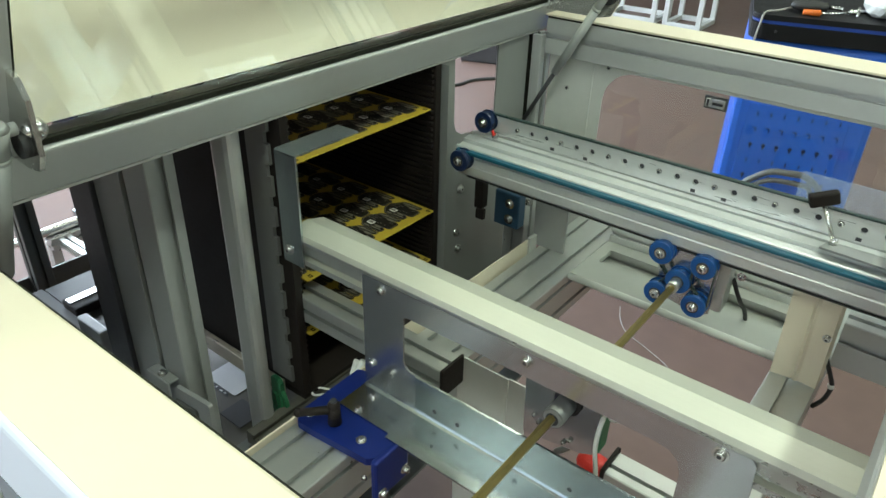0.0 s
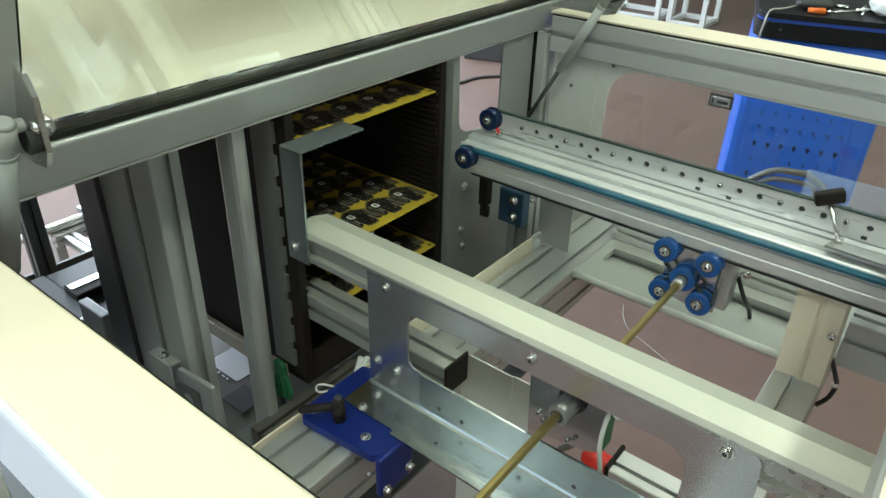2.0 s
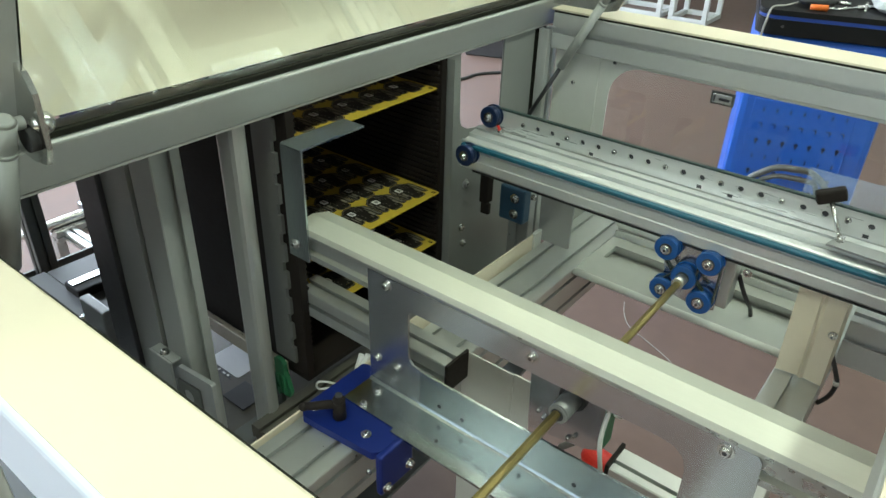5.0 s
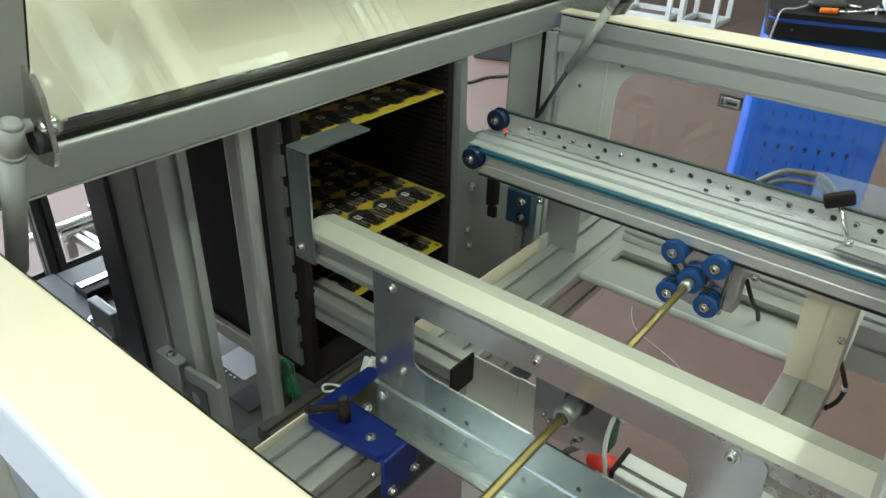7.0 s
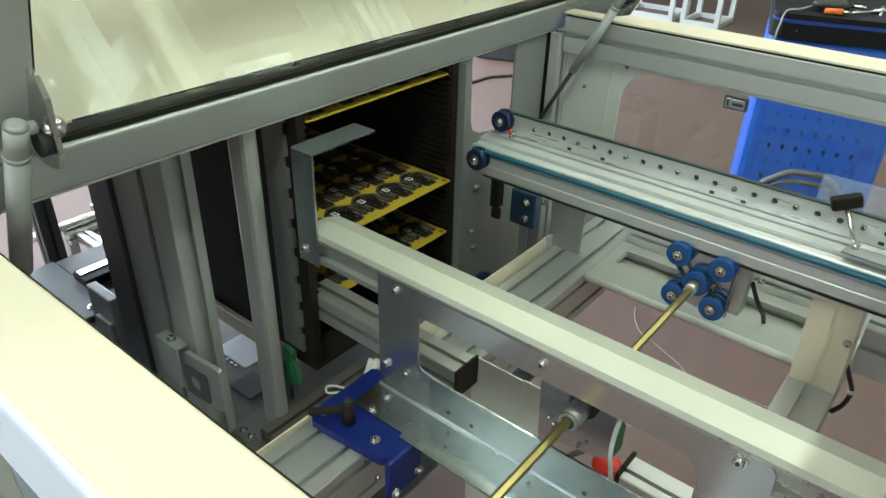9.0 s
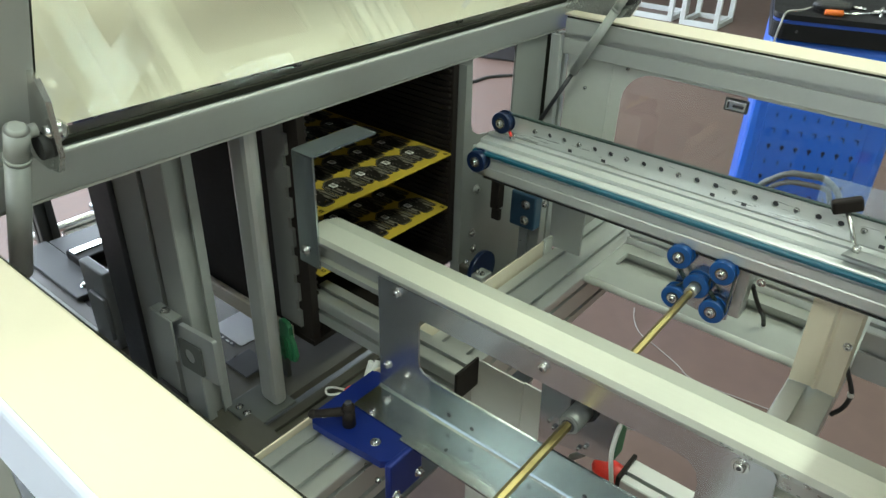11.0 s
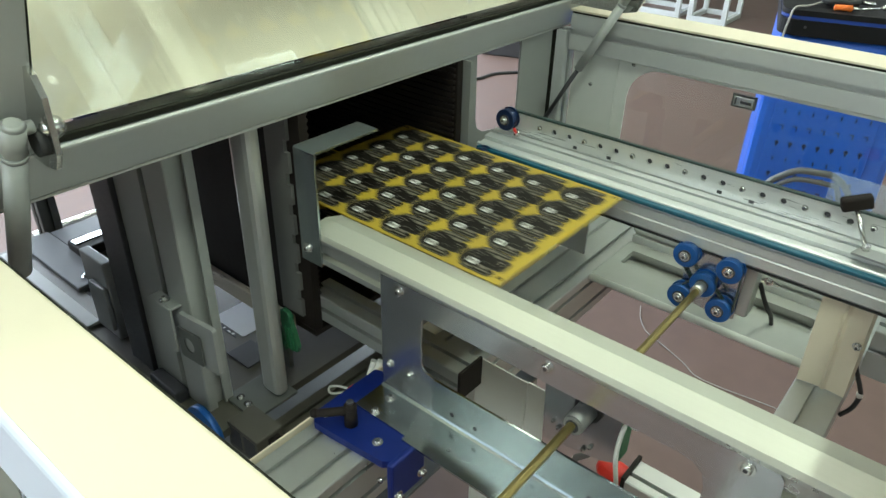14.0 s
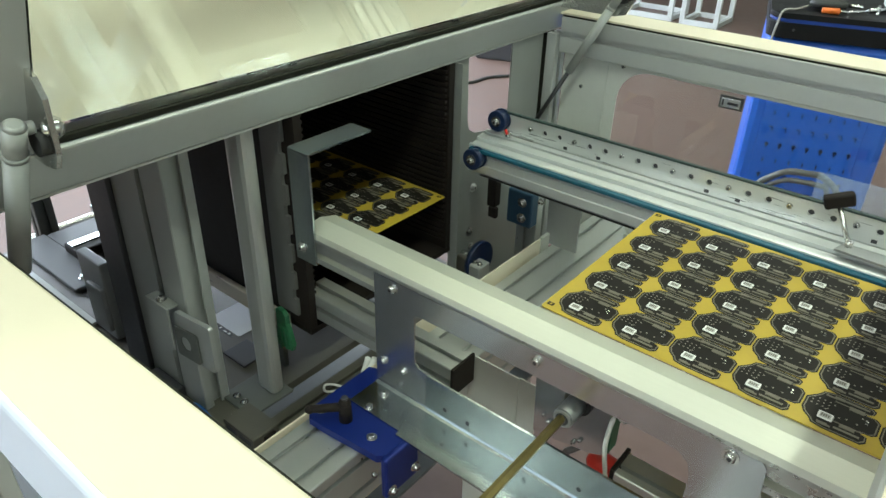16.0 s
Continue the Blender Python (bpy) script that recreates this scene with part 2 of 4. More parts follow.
def profile_pts(w, h, slots_w=(), slots_h=(), s=0.004, d=0.010):
    """A slotted extrusion's outline, centred: slots at offsets along the width (top, bottom) and the height (both sides)."""
    c = 0.0015
    pts = []
    x, y = w / 2, h / 2

    pts += [(-x + c, -y)]
    for o in sorted(slots_w):
        pts += [(o - s, -y), (o - s, -y + 0.004), (o - 1.8 * s, -y + 0.004), (o - 1.8 * s, -y + d), (o + 1.8 * s, -y + d), (o + 1.8 * s, -y + 0.004), (o + s, -y + 0.004), (o + s, -y)]
    pts += [(x - c, -y), (x, -y + c)]
    for o in sorted(slots_h):
        pts += [(x, o - s), (x - 0.004, o - s), (x - 0.004, o - 1.8 * s), (x - d, o - 1.8 * s), (x - d, o + 1.8 * s), (x - 0.004, o + 1.8 * s), (x - 0.004, o + s), (x, o + s)]
    pts += [(x, y - c), (x - c, y)]
    for o in sorted(slots_w, reverse=True):
        pts += [(o + s, y), (o + s, y - 0.004), (o + 1.8 * s, y - 0.004), (o + 1.8 * s, y - d), (o - 1.8 * s, y - d), (o - 1.8 * s, y - 0.004), (o - s, y - 0.004), (o - s, y)]
    pts += [(-x + c, y), (-x, y - c)]
    for o in sorted(slots_h, reverse=True):
        pts += [(-x, o + s), (-x + 0.004, o + s), (-x + 0.004, o + 1.8 * s), (-x + d, o + 1.8 * s), (-x + d, o - 1.8 * s), (-x + 0.004, o - 1.8 * s), (-x + 0.004, o - s), (-x, o - s)]
    pts += [(-x, -y + c)]
    return pts


def beam(axis, a, b, u0, u1, v0, v1, su=(), sv=(), bm=None, s=0.004, mi=0):
    """A slotted extrusion along an axis; u, v are the two other coordinates in order; su, sv: slot places along u and v from the middle."""
    cu, cv = (u0 + u1) / 2, (v0 + v1) / 2
    pts = [(cu + p[0], cv + p[1]) for p in profile_pts(u1 - u0, v1 - v0, su, sv, s)]
    return prism(pts, axis, a, b, bm, mi)


def screw(bm, p, axis, r=0.005, h=0.005, mi=0, washer=True):
    """A socket-head screw with a washer, its head standing out along the axis."""
    p, n = Vector(p), Vector(axis).normalized()
    if washer:
        rod(p, p + n * 0.0012, r * 1.5, bm, 16, mi)
    rod(p + n * 0.001, p + n * h, r, bm, 14, mi)
    rod(p + n * h, p + n * (h + 0.0012), r, bm, 14, mi, r2=r * 0.72)
    rod(p + n * (h + 0.0004), p + n * (h + 0.0014), r * 0.45, bm, 6, 1 if mi == 0 else mi, smooth=False)
    return bm


# ---- hall ----
def hall():
    g = finish(box(-40, 40, -40, 40, -0.2, 0.0), "floor", FLOOR)
    tagged(g, "red-brown painted concrete hall floor, slightly worn", "floor", kind="structure")
    tagged(finish(box(HX0 - 0.2, HX1 + 0.2, HY0 - 0.2, HY1 + 0.2, HZ, HZ + 0.2), "ceiling", WALL), "pale plastered hall ceiling", "ceiling", kind="structure")
    bm = box(HX0 - 0.2, HX0, HY0, HY1, 0.0, 0.4)
    box(HX0 - 0.2, HX0, HY0, HY1, 3.0, HZ, bm=bm)
    box(HX0 - 0.2, HX0, HY0, -3.0, 0.4, 3.0, bm=bm)
    box(HX0 - 0.2, HX0, 5.0, HY1, 0.4, 3.0, bm=bm)
    tagged(finish(bm, "wall_west", WALL), "pale plastered hall wall with window band", "wall", kind="structure")
    tagged(finish(box(HX0 - 0.19, HX0 - 0.15, -3.0, 5.0, 0.4, 3.0), "window_1", WINGLOW), "wide bright daylight window band", "window", kind="structure")
    bm = box(HX0, HX1, HY0 - 0.2, HY0, 0.0, 1.3)
    box(HX0, HX1, HY0 - 0.2, HY0, 3.9, HZ, bm=bm)
    box(3.0, HX1, HY0 - 0.2, HY0, 1.3, 3.9, bm=bm)
    tagged(finish(bm, "wall_south", WALL), "pale plastered hall wall with windows", "wall", kind="structure")
    tagged(finish(box(HX0, 3.0, HY0 - 0.19, HY0 - 0.15, 1.3, 3.9), "window_2", WINGLOW), "wide bright daylight window band", "window", kind="structure")
    tagged(finish(box(HX1, HX1 + 0.2, HY0, HY1, 0, HZ), "wall_east", WALL), "plain pale hall wall with windows", "wall", kind="structure")
    # unseen glowing band, dimmed to keep the magazine's boards darker
    tagged(finish(box(HX1 - 0.03, HX1 - 0.001, -2.5, 4.5, 1.0, 3.4), "window_3", EASTGLOW), "unseen dim window band", "window", kind="structure")
    tagged(finish(box(HX0, HX1, HY1, HY1 + 0.2, 0, HZ), "wall_north", WALL), "plain pale hall wall", "wall", kind="structure")
    for lx, ly, _ in CEILING_LAMPS:
        t = thing("ceiling_light", "long white fluorescent ceiling light", "ceiling light", pose(lx, ly, HZ), group="ceiling lights")
        part("housing", box(-0.18, 0.18, -1.25, 1.25, -0.07, 0.0, 0.01), CREAM, t)
        part("diffuser", box(-0.15, 0.15, -1.2, 1.2, -0.09, -0.07), LAMPGLOW, t)


hall()
STEELS = [STEEL, DARKSTEEL]
DARKALU = mat("dark_grey_anodised", (0.13, 0.137, 0.125), 0.48, 0.4, 0.08, 20, 0.03, 300)
GALVL = mat("light_zinc_plate", (0.40, 0.41, 0.40), 0.42, 0.5, 0.05, 30)
GALVD = mat("dull_zinc_sheet", (0.34, 0.35, 0.34), 0.42, 0.7, 0.1, 40, 0.01, 200)


def screws(parent, places, axis, r=0.005, h=0.005, washer=True):
    for p in places:
        part("screw", screw(bmesh.new(), p, axis, r, h, 0, washer), STEELS, parent, "bright zinc socket screw")


# ---- cabinet frame ----
def cabinet():
    c = thing("machine_cabinet", "grey aluminium profile machine frame with cream covers", "machine frame", pose(0, 0, 0))
    b = part("near_top_beam", beam("x", -1.0, 1.5, -0.499, -0.440, 1.044, 1.112, (), (0.0,)), ALU_GREY, c)
    part("near_cover", prism([(-0.5010, 1.1125), (-0.434, 1.1125), (-0.434, 1.1175), (-0.4360, 1.1185), (-0.5010, 1.1185)], "x", -1.0, 1.5), CREAM, b, "cream powder-coated cover strip")
    part("near_front_skin", prism([(-0.5055, 1.0430), (-0.5055, 1.1105), (-0.5048, 1.1140), (-0.5035, 1.1165), (-0.5022, 1.1180), (-0.5012, 1.1183), (-0.5012, 1.1150), (-0.5018, 1.1140), (-0.5024, 1.1115), (-0.5025, 1.0430)], "x", -1.0, 1.5), FRONTWHITE, b, "cool white front skin with a rounded top edge")
    part("near_edge_seal", box(-1.0, 1.5, -0.4345, -0.4310, 1.098, 1.1155, 0.001), GASKET, b, "dark rubber edge seal")
    b = part("far_top_beam", beam("x", 0.0, 1.5, 0.615, 0.660, 1.048, 1.114, (), (0.002,), s=0.0055), ALU_GREY, c)
    part("far_cover", box(-0.070, 1.5, 0.6165, 0.688, 1.1175, 1.1215, 0.0012), CREAM, b, "cream powder-coated cover strip")
    part("edge_seal", box(0.0, 1.5, 0.6175, 0.630, 1.1142, 1.1174), GASKET, b, "dark rubber edge seal")
    part("far_rear_beam", beam("x", -1.0, -0.112, 0.615, 0.660, 1.048, 1.114, (), (0.004,), s=0.006), ALU_GREY, c)
    part("corner_post", beam("z", 0.0, 1.082, -0.100, -0.040, 0.600, 0.645, (0.004,), (0,), s=0.0035), ALU_GREY, c)
    part("corner_post", beam("z", 0.0, 1.082, -0.024, -0.003, 0.606, 0.645, (), (0,), s=0.005), ALU_GREY, c)
    part("post_seal", box(-0.0395, -0.0245, 0.612, 0.640, 0.0, 1.08), GASKET, c, "dark rubber seal between the posts")
    for x, y, z in ((-1.0, 0.600, 1.04), (-1.0, -0.50, 1.04), (1.45, -0.50, 1.04), (1.45, 0.600, 1.04), (-0.06, -0.50, 1.04)):
        part("corner_post", beam("z", 0.0, z, x, x + 0.045, y, y + 0.045, (0,), (0,)), ALU_GREY, c)
    part("rear_end_beam", beam("y", -0.455, 0.60, -1.0, -0.955, 0.40, 0.445, (0,), (0,)), ALU_GREY, c)
    # front leans back, which turns it up towards the ceiling lamps
    slope = [(-0.001, 1.1650), (-0.179, 2.0), (-0.183, 2.0), (-0.005, 1.1650)]
    part("lift_housing_front", prism(slope, "y", -0.500, 0.690), HOUSING, c, "pale cream sloping front sheet of the lift housing")
    # unseen sides, roof and rear, added to darken the lift inside
    for y in (-0.504, 0.690):
        part("lift_housing_side", prism([(-1.0, 1.1225), (-0.030, 1.1225), (-0.030, 1.1650), (-0.183, 2.0), (-1.0, 2.0)], "y", y, y + 0.004), HOUSING, c, "unseen cream side sheet that keeps light off the lift")
    part("lift_housing_top", box(-1.0, -0.179, -0.504, 0.694, 2.0005, 2.005), HOUSING, c, "unseen cream roof sheet that keeps light off the lift")
    part("lift_housing_rear", box(-1.004, -1.0005, -0.504, 0.694, 0.98, 2.0), HOUSING, c, "unseen cream rear sheet that holds back window daylight")
    # out of view; dark so that the entry guide mirrors something dark
    part("near_panel", box(-1.0, -0.015, -0.512, -0.505, 0.12, 1.042), DARKALU, c, "unseen lower side panel, dark for the entry guide to reflect")
    # partition sheet with a cut-out
    s = part("partition_sheet", plate([(0.3265, 0.60), (0.3265, 1.082), (0.3665, 1.082), (0.3700, 0.965), (0.376, 0.950), (0.392, 0.940), (0.44, 0.932), (0.472, 0.930), (0.488, 0.940), (0.496, 0.957), (0.498, 1.082), (0.60, 1.082), (0.60, 0.60)], [], lambda u, v, w: (-0.030 + w, u, v), 0.002), SHEET, c, "light grey sheet with a rounded cut-out")
    part("sheet_lip", box(-0.0275, -0.010, 0.3265, 0.3290, 0.60, 1.082), SHEET, s)
    screws(s, [(-0.028, 0.388, 0.738), (-0.028, 0.395, 0.83), (-0.028, 0.395, 0.70)], (1, 0, 0), 0.006)
    # far side panel with a rounded opening, and its door latch
    p = part("side_panel", plate([(0.0, 0.62), (0.0, 1.047), (1.449, 1.047), (1.449, 1.036)] + [(0.18 - 0.06 * math.sin(radians(15 * k)), 0.976 + 0.06 * math.cos(radians(15 * k))) for k in range(7)] + [(0.120, 0.62)], [], lambda u, v, w: (u, 0.640 + w, v), 0.002), WHITE, c, "white sheet panel with a rounded opening")
    part("panel_fold", box(0.094, 0.0965, 0.6375, 0.6395, 0.80, 1.046), WHITE, p)
    screws(p, [(0.127, 0.6385, 1.040), (0.045, 0.6385, 0.985)], (0, -1, 0), 0.004, 0.003, False)
    part("window_pane", box(0.10, 1.38, 0.6455, 0.6485, 0.80, 1.0465), GLASS, p, "clear acrylic window pane").visible_shadow = False
    # thin patch that stands in for a bright reflection in the pane
    part("clear_film", box(0.496, 0.66, 0.6440, 0.6450, 0.86, 0.9385), PANEGLINT, p, "pale see-through patch standing in for a reflection on the pane")
    la = part("latch", box(0.309, 0.350, 0.648, 0.652, 1.004, 1.027, 0.001), DARKALU, p, "recessed dark and chrome door latch")
    part("latch_insert", box(0.3125, 0.3465, 0.644, 0.648, 1.0075, 1.0235, 0.001), STEEL, la)
    part("latch_slot", box(0.325, 0.343, 0.6425, 0.644, 1.013, 1.017), DARKSTEEL, la)
    part("latch_slot", box(0.3155, 0.318, 0.6425, 0.644, 1.010, 1.021), DARKSTEEL, la)
    # lower cross beams
    b = part("cross_beam", beam("y", -0.50, 0.66, 0.130, 0.222, 0.660, 0.748, (-0.023, 0.023), (-0.023, 0.023)), ALU, c)
    # cream on these two sheets stands in for warm light off the floor
    part("cross_sheet", box(0.121, 0.1235, -0.50, -0.010, 0.50, 0.7495), CREAM, c, "upright pale sheet, cream in place of warm floor bounce")
    part("cross_sheet", box(0.121, 0.1235, 0.039, 0.405, 0.50, 0.771), CREAM, c, "upright pale sheet, cream in place of warm floor bounce")
    part("base_beam", beam("y", -0.128, 0.60, -0.040, 0.052, 0.540, 0.600, (-0.023, 0.023), (0,)), PLAT, c, "grey base profile")
    part("base_floor", box(-0.62, 0.12, -0.45, 0.60, 0.422, 0.428), DARKALU, c, "grey machine floor sheet")
    # added out of view to keep window light off the base floor
    part("rear_lower_sheet", box(-0.906, -0.900, -0.45, 0.595, 0.10, 0.50), DARKALU, c, "unseen dark grey sheet that blocks low window light")
    part("base_plate", box(0.053, 0.1205, -0.30, 0.60, 0.560, 0.565), PLAT, c, "grey base sheet")
    part("cross_sheet", box(0.121, 0.127, 0.4055, 0.43, 0.50, 0.773), WHITE, c, "folded sheet end")
    part("hanging_sheet", box(0.224, 0.309, 0.060, 0.0625, 0.20, 0.770), WHITE, c, "light cable trough sheet")
    part("hanging_sheet", box(0.3105, 0.340, 0.060, 0.0625, 0.20, 0.772), WHITE, c)
    part("cross_beam", beam("y", -0.50, 0.66, 0.577, 0.640, 0.690, 0.750, (0,), (0,), s=0.006), ALU, c)
    bm = prism([(0.571, 0.335), (0.600, 0.3385), (0.604, 0.3345), (0.608, 0.3385), (0.632, 0.336), (0.634, 0.375), (0.630, 0.375), (0.628, 0.342), (0.571, 0.341)], "z", 0.753, 0.903)
    for v in bm.verts:
        v.co.x += (0.903 - v.co.z) * 0.05 + (0.004 if v.co.z > 0.8 else 0.0)
    b = part("support_bracket", bm, CREAM, c, "cream folded support bracket under the rail")
    screws(b, [(0.632, 0.3355, 0.838)], (0, -1, 0), 0.004)
    # lower far tray with an opening, and the beam behind it
    part("lower_tray", plate([(0.223, 0.384), (0.223, 0.535), (0.575, 0.535), (0.575, 0.384)], [rounded(0.243, 0.56, 0.455, 0.505, 0.004)], lambda u, v, w: (u, v, 0.740 + w), 0.010), TRAYGREY, c, "light grey sheet tray with a long opening")
    part("tray_pan", box(0.236, 0.567, 0.448, 0.512, 0.727, 0.730), TRAYGREY, c)
    part("pan_wall", box(0.236, 0.567, 0.5125, 0.5150, 0.706, 0.7398), TRAYGREY, c)
    part("tray_rim", rod((0.223, 0.386, 0.744), (0.575, 0.386, 0.744), 0.0065), WHITE, c, "round white front edge of the tray")
    part("lower_beam", beam("x", 0.223, 0.576, 0.54, 0.585, 0.742, 0.790, (0,), (0,)), WHITE, c)
    part("lower_beam", beam("x", 0.642, 1.45, 0.400, 0.445, 0.756, 0.832, (0,), (0.008,), s=0.005), ALU_GREY, c)
    # upright plate and bracket at the far end of the rail
    part("upright_plate", plate([(0.120, 0.752), (0.116, 0.905), (0.186, 0.905), (0.183, 0.752)], [], lambda u, v, w: (u, 0.430 + w, v), 0.004), GALVL, c)
    part("bracket_post", beam("z", 0.0, 0.88, 0.040, 0.085, 0.450, 0.495, (0,), (0,)), ALU, c)
    k = part("blue_block", box(0.032, 0.086, 0.425, 0.450, 0.768, 0.838, 0.003), TEALBLK, c, "dark slate blue bracket block")
    screws(k, [(0.066, 0.4245, 0.818), (0.066, 0.4245, 0.786)], (0, -1, 0), 0.0065, 0.006)
    part("sensor", box(0.002, 0.020, 0.40, 0.42, 0.80, 0.88, 0.002), BLACK, c, "black sensor block")
    part("sensor", box(0.006, 0.024, 0.40, 0.41, 0.778, 0.80, 0.002), BLACK, c)
    part("right_end_beam", beam("y", -0.430, 0.612, 0.7065, 0.7515, 1.050, 1.1132, (0,), ()), ALU_GREY, c)
    part("right_cover", box(0.7090, 1.449, -0.430, 0.612, 1.1142, 1.1182), CREAM, c, "cream sheet cover over the outfeed end")
    return c


CAB = cabinet()

# ---- lid ----
LIDT = pose(-0.004, 0, 1.122, 0, 24.2, 0)  # local z runs up the lid, local x out of its inner face


def lid():
    t = thing("cover_lid", "raised machine lid with clear glossy pane in a grey frame", "machine lid", LIDT)
    part("lower_bar", box(-0.035, 0.0, -0.415, 0.655, -0.0375, 0.020, 0.003), ALU_GREY, t)
    # white strip paints the highlight along the bar's lower bevel
    part("lower_lip", box(-0.006, -0.0005, -0.413, 0.653, -0.0415, -0.0378), WHITE, t, "white strip standing in for the bar's bevel highlight")
    part("near_bar", box(-0.018, 0.0, -0.415, -0.345, 0.0205, 0.55, 0.003), ALU_GREY, t)
    part("far_bar", box(-0.018, 0.0, 0.608, 0.655, 0.0205, 0.55, 0.003), ALU_GREY, t)
    part("upper_bar", box(-0.035, 0.0, -0.415, 0.655, 0.5505, 0.60, 0.003), ALU_GREY, t)
    part("gasket", box(-0.0095, -0.005, -0.3445, 0.6075, 0.0205, 0.0290, 0.001), GASKET, t, "dark rubber gasket")
    part("gasket", box(-0.020, -0.005, -0.3445, -0.342, 0.0295, 0.55), GASKET, t, "dark rubber gasket")
    part("pane", box(-0.016, -0.010, -0.3415, 0.606, 0.0220, 0.552), LIDPANE, t, "clear tinted pane").visible_shadow = False
    for y, ex, ez, h, back in ((-0.350, 0.028, 0.062, 0.8, -0.036), (0.606, 0.098, 0.096, 1.0, 0.0)):
        k = part("bracket", plate([(back, 0.0), (ex, ez - 0.052 * h), (ex + 0.018, ez - 0.038 * h), (ex + 0.020, ez - 0.012), (ex, ez + 0.043 * h), (0.012, ez + 0.058 * h), (back, ez + 0.060 * h)], [], lambda u, v, w: (u, y + w - 0.002, v + 0.012), 0.005), STEEL, t, "zinc strut bracket")
        bm = bmesh.new()
        bmesh.ops.create_uvsphere(bm, u_segments=24, v_segments=14, radius=1, matrix=Matrix.LocRotScale((ex, y + 0.005, ez + 0.014), None, (0.0105, 0.011, 0.0105)))
        for f in bm.faces:
            f.smooth = True
        part("dome_nut", bm, STEEL, k, "bright zinc dome nut")
        part("rubber_washer", rod((ex, y - 0.010, ez), (ex, y - 0.002, ez), 0.012), RUBBER, k)


lid()


def strut(top, bottom, share, r=0.0108):
    t = thing("gas_strut", "grey gas strut holding the lid open", "gas strut", group="gas struts")
    a, b = Vector(top), Vector(bottom)
    n = (b - a).normalized()
    m = a + (b - a) * share
    part("cylinder", rod(a + n * 0.030, m, r, n=24), TUBEGREY, t)
    bm = rod(a - n * 0.006, a + n * 0.030, 0.95 * r, n=20)
    rod(a + n * 0.026, a + n * 0.031, 1.07 * r, bm, 20)
    rod(a - n * 0.010, a - n * 0.006, 0.6 * r, bm, 20, r2=0.95 * r)
    rod(a, a + Vector((0, 0.016, 0)), 0.006, bm)
    part("end_fitting", bm, TUBEGREY, t)
    part("piston_rod", rod(m, b, 0.0042), DARKSTEEL, t)
    return t


strut((0.048, -0.374, 1.183), (-0.112, -0.374, 0.895), 0.62)
strut((0.124, 0.588, 1.175), (-0.019, 0.588, 0.915), 0.58, 0.0080)


# ---- conveyor ----
TURNING = []


def pulley(parent, x, y, z, r, name="idler_pulley"):
    """A flanged pulley on an axis along y, built round its own centre."""
    bm = rod((0, 0, 0), (0, 0.003, 0), r, n=32)
    rod((0, 0.003, 0), (0, 0.014, 0), r * 0.88, bm, 32)
    rod((0, 0.014, 0), (0, 0.018, 0), r, bm, 32)
    rod((0, -0.0015, 0), (0, 0, 0), r * 0.93, bm, 32, r2=r)
    p = part(name, bm, NAVY if name == "end_pulley" else BLUEPL, parent)
    part("bearing", rod((0, -0.0032, 0), (0, -0.0015, 0), r * 0.50, n=20), DARKSTEEL, p, "dark steel bearing")
    part("screw", screw(bmesh.new(), (0, -0.0030, 0), (0, -1, 0), r * 0.27, 0.004, 0, True), STEELS, p)
    p.matrix_basis = pose(x, y, z)
    TURNING.append((p, (x, y, z), r))
    return p


SHAFT_A, SHAFT_B = (0.4300, 0.34, 0.857), (0.4335, -0.48, 0.8560)


def shaft_pose(turn):
    a, b = Vector(SHAFT_A), Vector(SHAFT_B)
    return Matrix.Translation((a + b) / 2) @ (a - b).to_track_quat("Z", "Y").to_matrix().to_4x4() @ pose(0, 0, 0, 0, 0, turn)


